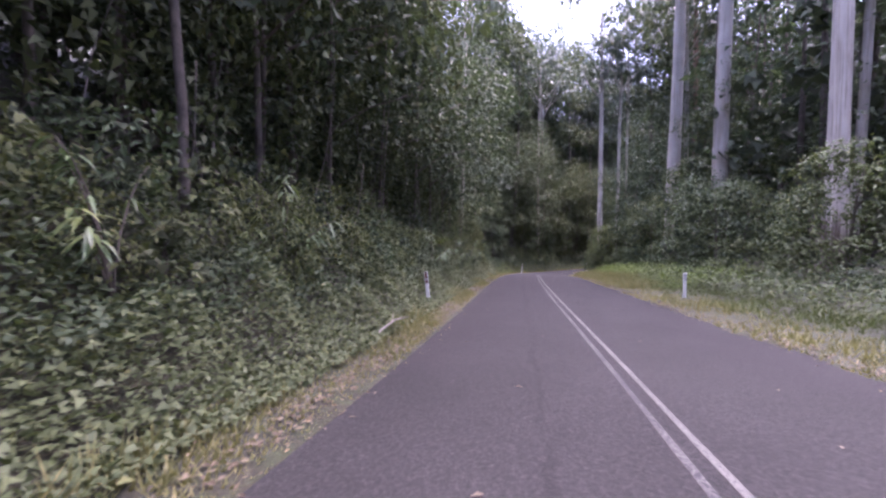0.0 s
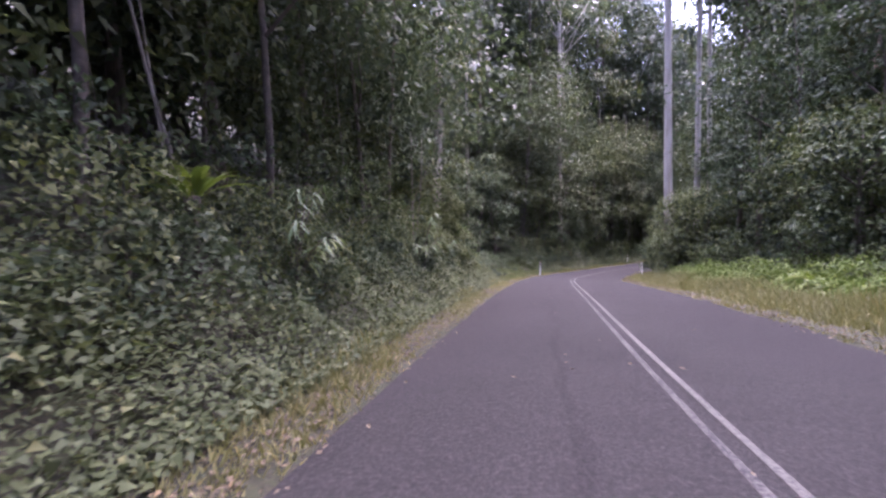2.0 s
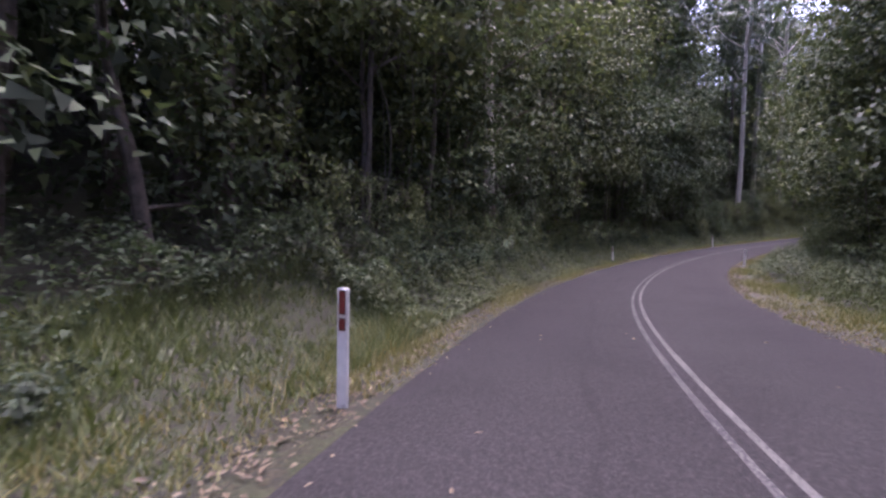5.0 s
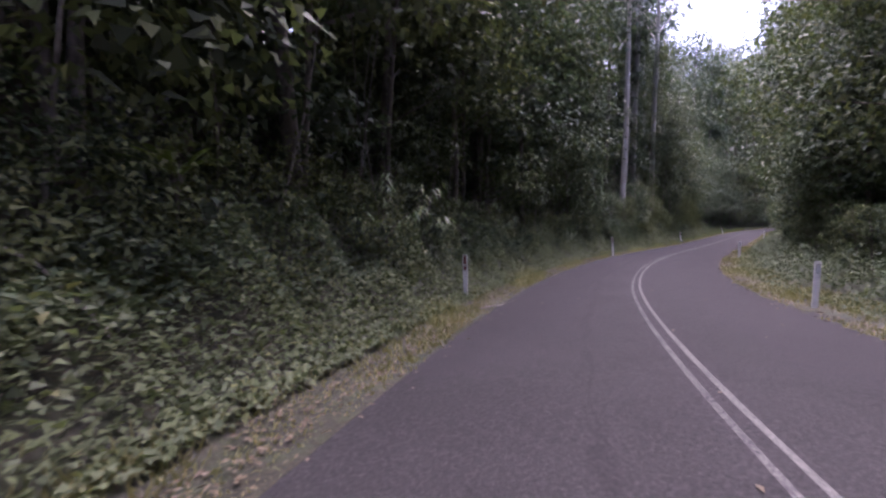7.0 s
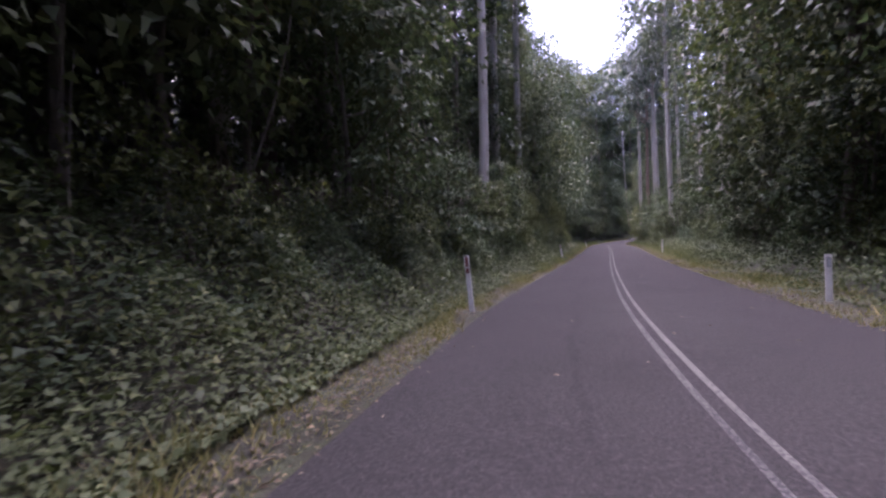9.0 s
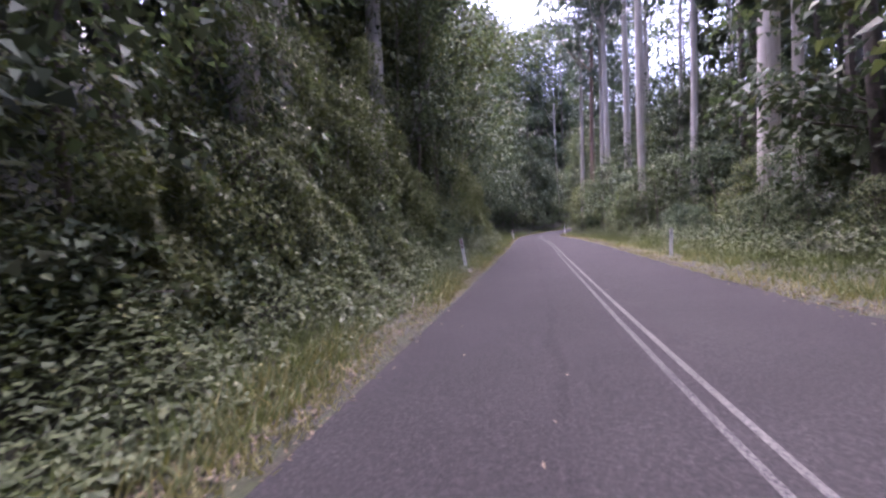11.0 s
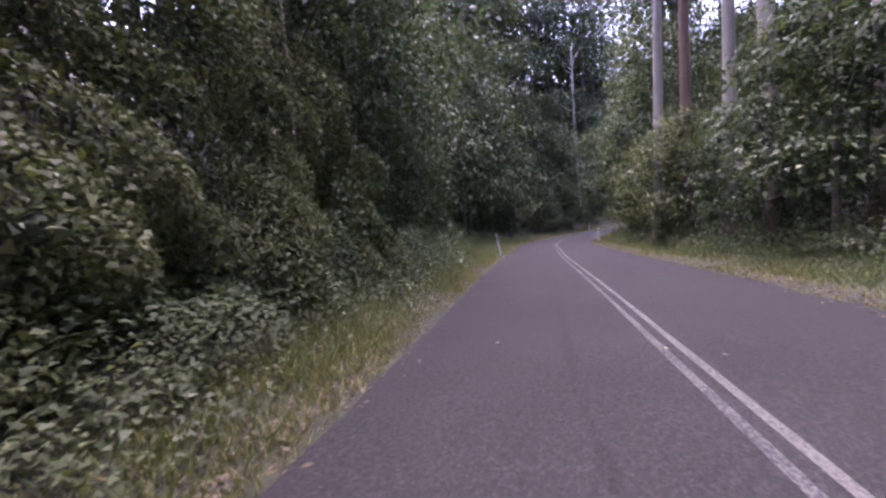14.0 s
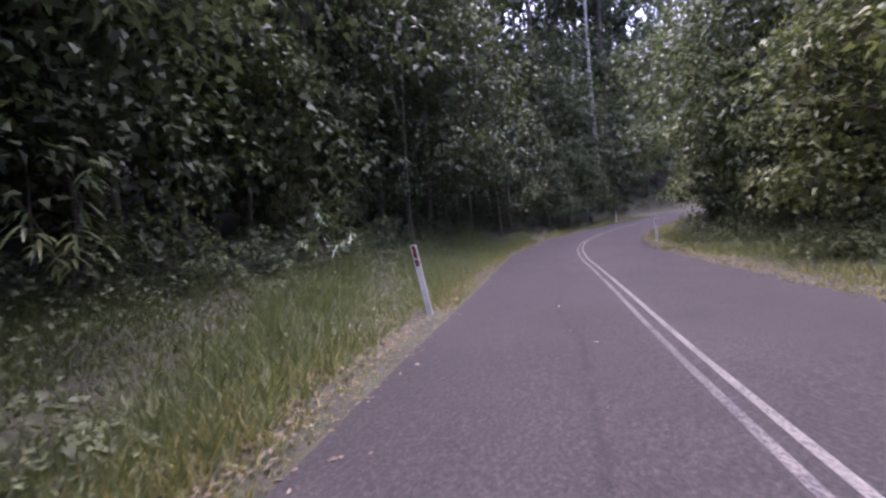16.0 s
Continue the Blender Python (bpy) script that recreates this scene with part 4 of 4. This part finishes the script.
def leafy_cover(name, label, bands, hang, lo, hi, wide, mat_, seed, fine=False):
    """Close leaves over the banks; a band is s0, s1, u0, u1, lowest, highest, count; hang(s, u) is the cover's height."""
    rng = np.random.default_rng(seed)
    P = np.concatenate([np.column_stack([rng.uniform(s0, s1, k), rng.uniform(u0, u1, k)]) for s0, s1, u0, u1, k in bands])
    s, u = P.T
    k = len(s)
    top = hang(s, u, rng) * np.where(clear_of_posts(s, u), 1.0, 0.3)
    z = np.interp(s, RS, RZ) + profile(s, u) + 0.03 + top * np.sqrt(rng.uniform(0.05, 1, k))
    h = np.interp(s, RS, RH)
    x, y = np.interp(s, RS, RX) + u * np.cos(h), np.interp(s, RS, RY) - u * np.sin(h)
    D = np.column_stack([rng.normal(0, 1, k), rng.normal(0, 1, k), rng.normal(-0.2, 0.4, k)])
    N = np.column_stack([rng.normal(0, 0.5, k), rng.normal(0, 0.5, k), np.ones(k)])
    big = rng.uniform(0, 1, k) ** 3
    make = leaf_mesh if fine else small_leaf_mesh
    v, f = make(np.column_stack([x, y, z]), D, N, lo + (hi - lo) * big, (lo + (hi - lo) * big) * wide)
    tagged(new(name, mesh_from(name, v, f, mat_)), label, "scrub", kind="stuff")


def lumps(s, u):
    return 0.5 + 0.5 * np.sin(2.1 * s + 1.3 * u) * np.sin(0.9 * s - 2.3 * u + 1.0) + 0.25 * np.sin(4.3 * s + 3.1 * u)


def make_scrub():
    """The unbroken low scrub on the banks."""
    def low(s, u, rng):
        return np.maximum((0.25 + 0.8 * lumps(s, u)) * smooth(3.3, 4.8, np.abs(u)), 0.10)

    leafy_cover("low_scrub", "dense low green scrub covering the road banks",
                ((-7, 33, -6.6, -4.5, 60000), (33, 45, -7.0, -5.4, 9000), (45, 134, -6.6, -4.5, 122000), (134, 140, -6.8, -4.6, 9000), (134, 185, -8.5, -6.8, 18000), (0, 17, 5.4, 7.4, 5000), (17, 38, 6.8, 7.6, 3000), (38, 60, 5.4, 7.4, 6000), (60, 104, 4.0, 7.4, 24000), (104, 180, 5.2, 7.4, 22000)),
                low, 0.065, 0.12, 0.75, LEAF_C, 13)
    leafy_cover("roadside_weeds", "low leafy green weeds at the foot of the bank",
                ((-7, 33, -4.6, -3.4, 52000), (45, 100, -4.6, -3.4, 69000), (99, 134, -4.9, -3.9, 34000), (99, 134, -3.9, -3.4, 5000), (134, 142, -6.5, -3.6, 9000), (141, 165, -8.0, -5.6, 6000), (60, 100, 3.5, 4.8, 14000), (99, 165, 4.2, 6.0, 26000), (2, 17, 4.6, 6.0, 5000), (38, 60, 4.4, 6.0, 8000)), low, 0.05, 0.10, 0.8, LEAF_C, 15)


def make_lush_verge():
    """Bright mounds of soft weeds on the wide verge inside the bend."""
    def mounds(s, u, rng):
        return (0.30 + 0.55 * lumps(0.8 * s, u)) * smooth(4.4, 5.6, np.abs(u))

    leafy_cover("lush_weeds", "bright green mounds of soft leafy weeds on the verge",
                ((11, 40, 4.7, 7.4, 30000), (40, 47, 4.6, 6.2, 4000)), mounds, 0.07, 0.15, 0.7, LEAF_F, 18)
    grass_patch("tall_grass", "tall yellowing grass on the wide verge", ((13, 46, 3.4, 5.4, 9000),), 4, 0.35, 0.75, VERGE, 19)


def make_vine_wall():
    """Vines and saplings that climb from the bank over the lower trees in one leafy face."""
    rng = np.random.default_rng(16)
    Ps = []
    for s0, s1, high, k in ((-7, 27.5, 2.2, 38000), (26.8, 31.3, 8.0, 44000), (30.5, 34, 2.4, 7000), (45, 62, 2.8, 18000), (60, 94, 2.4, 30000), (93, 102, 4.5, 20000), (100, 113, 8.5, 78000), (111.5, 124, 2.8, 17000),
                            (123.3, 134.5, 8.5, 76000)):
        tall = high > 5
        s, z = rng.uniform(s0, s1, k), rng.uniform(0, 1, k) ** 1.15 * high
        z *= 0.25 + 0.75 * smooth(s0, s0 + 3.5, s) * (1 - smooth(s1 - 3.0, s1, s)) if tall else 1.0
        z *= 0.75 + 0.25 * np.sin(1.9 * s + 0.8) * np.sin(0.7 * s) if tall else 1.0
        lump = 0.55 * np.sin(1.1 * s + 0.9 * z) * np.sin(0.8 * z - 0.6 * s) + 0.35 * np.sin(2.3 * s - 1.7 * z + 1) + 0.2 * np.sin(4.1 * s + 3.7 * z)
        hole = np.sin(0.9 * s + 1.1 * z + 2) * np.sin(0.55 * s - 1.4 * z) + 0.5 * np.sin(1.9 * s + 0.4 * z)
        keep = hole + rng.uniform(-0.5, 1.3, k) > (-0.35 if tall else 0.0)
        s, z, lump = s[keep], z[keep], lump[keep]
        if tall:
            u = -(4.6 + 0.24 * z + 0.5 * smooth(5.5, 8.5, z)) + lump * (0.55 + 0.10 * z) - rng.exponential(0.25, len(s))
        else:
            u = -(4.75 + 0.30 * z) + lump * (0.5 + 0.03 * z) - rng.exponential(0.22, len(s))
        Ps.append(np.column_stack([s, u, np.maximum(z + 0.3, profile(s, u) + 0.1)]))
    P = np.concatenate(Ps)
    s, u, z = P.T
    k = len(s)
    h = np.interp(s, RS, RH)
    out = np.column_stack([np.cos(h), -np.sin(h), np.zeros(k)])
    C = np.column_stack([np.interp(s, RS, RX) + u * np.cos(h), np.interp(s, RS, RY) - u * np.sin(h), np.interp(s, RS, RZ) + z])
    D = unit(out * 0.3 + rng.normal(0, 0.7, (k, 3)) - [0, 0, 0.45])
    N = unit(out * 0.5 + [0, 0, 0.75] + rng.normal(0, 0.4, (k, 3)))
    big = rng.uniform(0, 1, k) ** 3
    v, f = small_leaf_mesh(C, D, N, 0.055 + 0.065 * big, 0.042 + 0.038 * big)
    tagged(new("vine_cover", mesh_from("vine_cover", v, f, LEAF_V)), "olive green vines climbing from the bank over the trees", "vines", kind="stuff")


def make_thicket():
    """The shaded tangle of saplings and hanging vines under the trees behind the bank."""
    rng = np.random.default_rng(17)
    Ps = []
    for s0, s1, u0, k in ((-9, 27, -6.0, 20000), (45, 100, -6.0, 30000), (111, 123, -6.2, 7000), (133, 152, -8.8, 8000), (60, 98, 6.6, 12000), (146, 172, 6.8, 9000), (26, 46, 9.0, 7000)):
        s, z = rng.uniform(s0, s1, k), 0.4 + 7.5 * rng.uniform(0, 1, k) ** 1.2
        lump = 0.6 * np.sin(1.3 * s + 0.7 * z) * np.sin(0.9 * z - 0.5 * s) + 0.4 * np.sin(2.7 * s - 1.1 * z + 1)
        keep = lump + rng.uniform(-0.6, 1.0, k) > 0
        s, z, lump = s[keep], z[keep], lump[keep]
        u = u0 + math.copysign(1.0, u0) * (0.5 - 0.6 * lump + 0.08 * z + rng.exponential(0.6, len(s)))
        Ps.append(np.column_stack([s, u, profile(s, u) + z]))
    s, u, z = np.concatenate(Ps).T
    k = len(s)
    h = np.interp(s, RS, RH)
    C = np.column_stack([np.interp(s, RS, RX) + u * np.cos(h), np.interp(s, RS, RY) - u * np.sin(h), np.interp(s, RS, RZ) + z])
    D = unit(rng.normal(0, 0.7, (k, 3)) - [0, 0, 0.5])
    N = unit(np.array([0, 0, 0.8]) + rng.normal(0, 0.4, (k, 3)))
    ln = rng.uniform(0.12, 0.24, k)
    tagged(new("thicket", mesh_from("thicket", *small_leaf_mesh(C, D, N, ln, ln * 0.6), LEAF_B)), "dark tangle of saplings and hanging vines under the trees", "thicket", kind="stuff")
    stems = []
    for s0, s1, u0, k in ((-9, 30, -6.0, 26), (45, 100, -5.9, 36), (98, 125, -6.2, 14), (134, 172, -8.6, 20), (60, 98, 6.8, 14)):
        for _ in range(k):
            s, u = rng.uniform(s0, s1), u0 + math.copysign(1.0, u0) * rng.uniform(-0.3, 1.6)
            a = np.array(ground(s, u, -0.2))
            tall, lean = rng.uniform(2.5, 8.5), rng.normal(0, 0.16, 2)
            t = np.linspace(0, 1, 7)
            bow = rng.normal(0, 0.25, 2)
            pts = a + np.column_stack([lean[0] * tall * t + bow[0] * np.sin(3.1 * t), lean[1] * tall * t + bow[1] * np.sin(3.1 * t), tall * t])
            r = rng.uniform(0.010, 0.035)
            stems.append(tube(pts, np.linspace(r, r * 0.5, 7), 5))
    tagged(new("vine_stems", mesh_from("vine_stems", *joined(stems), BARK_STEM, True)), "thin grey-brown sapling stems and woody vines under the trees", "stems", kind="stuff")


make_vine_wall()
make_lush_verge()
make_thicket()
make_scrub()
make_grass()
make_litter()


# ---- guide posts ----
def box_bm(w, d, h, bevel):
    bm = bmesh.new()
    bmesh.ops.create_cube(bm, size=1.0, matrix=Matrix.Translation((0, 0, h / 2)) @ Matrix.Diagonal((w, d, h, 1)))
    bmesh.ops.bevel(bm, geom=bm.edges[:], offset=bevel, segments=2, affect="EDGES")
    return bm


def bm_mesh(name, bm, mat_):
    me = bpy.data.meshes.new(name)
    bm.to_mesh(me)
    bm.free()
    me.materials.append(mat_)
    return me


def guide_post(red):
    root = new("guide_post")
    body = part("post_body", bm_mesh("post_body", box_bm(0.105, 0.035, 1.25, 0.008), POST_WHITE), root)
    body.location.z = -0.2
    for zc, hh in (((0.93, 0.19), (0.74, 0.09)) if red else ((0.90, 0.17),)):
        surround = part("reflector_frame", bm_mesh("reflector_frame", box_bm(0.064, 0.008, hh + 0.02, 0.002), BLACK), root)
        surround.location = (0, -0.0185, zc - hh / 2 - 0.01)
        face = part("reflector", bm_mesh("reflector", box_bm(0.052, 0.008, hh, 0.002), RED if red else CLEAR), root, "dark red reflector" if red else "white reflector")
        face.location = (0, -0.0225, zc - hh / 2)
    return root


def plant_posts():
    for spots, red in ((POSTS_LEFT, True), (POSTS_RIGHT, False)):
        kind = guide_post(red)
        tagged(kind, "white plastic guide post with two dark red reflectors beside the road" if red else "white plastic guide post with a pale reflector on the verge", "guide post", "guide posts")
        ms = [pose(*ground(s, u, lift), 0, lean, heading(s)) for s, u, lean, lift in spots]
        for m in ms[1:]:
            copy_thing(kind, m)
        kind.matrix_basis = ms[0]


plant_posts()


# ---- fallen wood ----
def stick(seed, length, thick, label, s, u, turn, lift=0.0, twigs=3):
    rng = np.random.default_rng(seed)
    root = new("fallen_branch")
    t = np.linspace(0, 1, 9)
    pts = np.column_stack([length * t, 0.08 * length * np.sin(t * 3 + seed) + np.cumsum(rng.normal(0, 0.01, 9)), thick + lift * np.sin(t * 2.6) + rng.normal(0, 0.008, 9)])
    part("stem", mesh_from("stem", *tube(pts, np.linspace(thick, thick * 0.35, 9), 7, 0.08, rng), STICK, True), root)
    for k in range(twigs):
        a = pts[rng.integers(3, 8)]
        e = a + [rng.uniform(0.1, 0.3) * length * 0.6, rng.normal(0, 0.15) * length, rng.uniform(0.0, 0.12)]
        part("twig", mesh_from("twig", *tube([a, (a + e) / 2 + [0, 0, 0.02], e], [thick * 0.4, thick * 0.3, thick * 0.12], 5), STICK), root)
    p = ground(s, u)
    root.matrix_basis = pose(p.x, p.y, p.z, 0, 0, heading(s) + 90 + turn)
    tagged(root, label, "branch", "fallen branches")


stick(71, 1.5, 0.028, "bleached fallen branch lying on the road verge", 0.7, -3.5, 3, 0.14)
stick(72, 0.7, 0.018, "short pale stick at the road edge", 66.2, -3.05, -30, 0.02, 1)
stick(73, 1.2, 0.012, "thin pale fallen stick in the grass", 104.2, -3.5, 12, 0.1, 2)
stick(74, 1.6, 0.02, "thin leaning dead stick among the scrub", 139.5, -4.6, 60, 0.5, 2)
stick(75, 1.5, 0.022, "thin bleached dead branch among the scrub", 61.0, -4.8, 100, 0.8, 3)
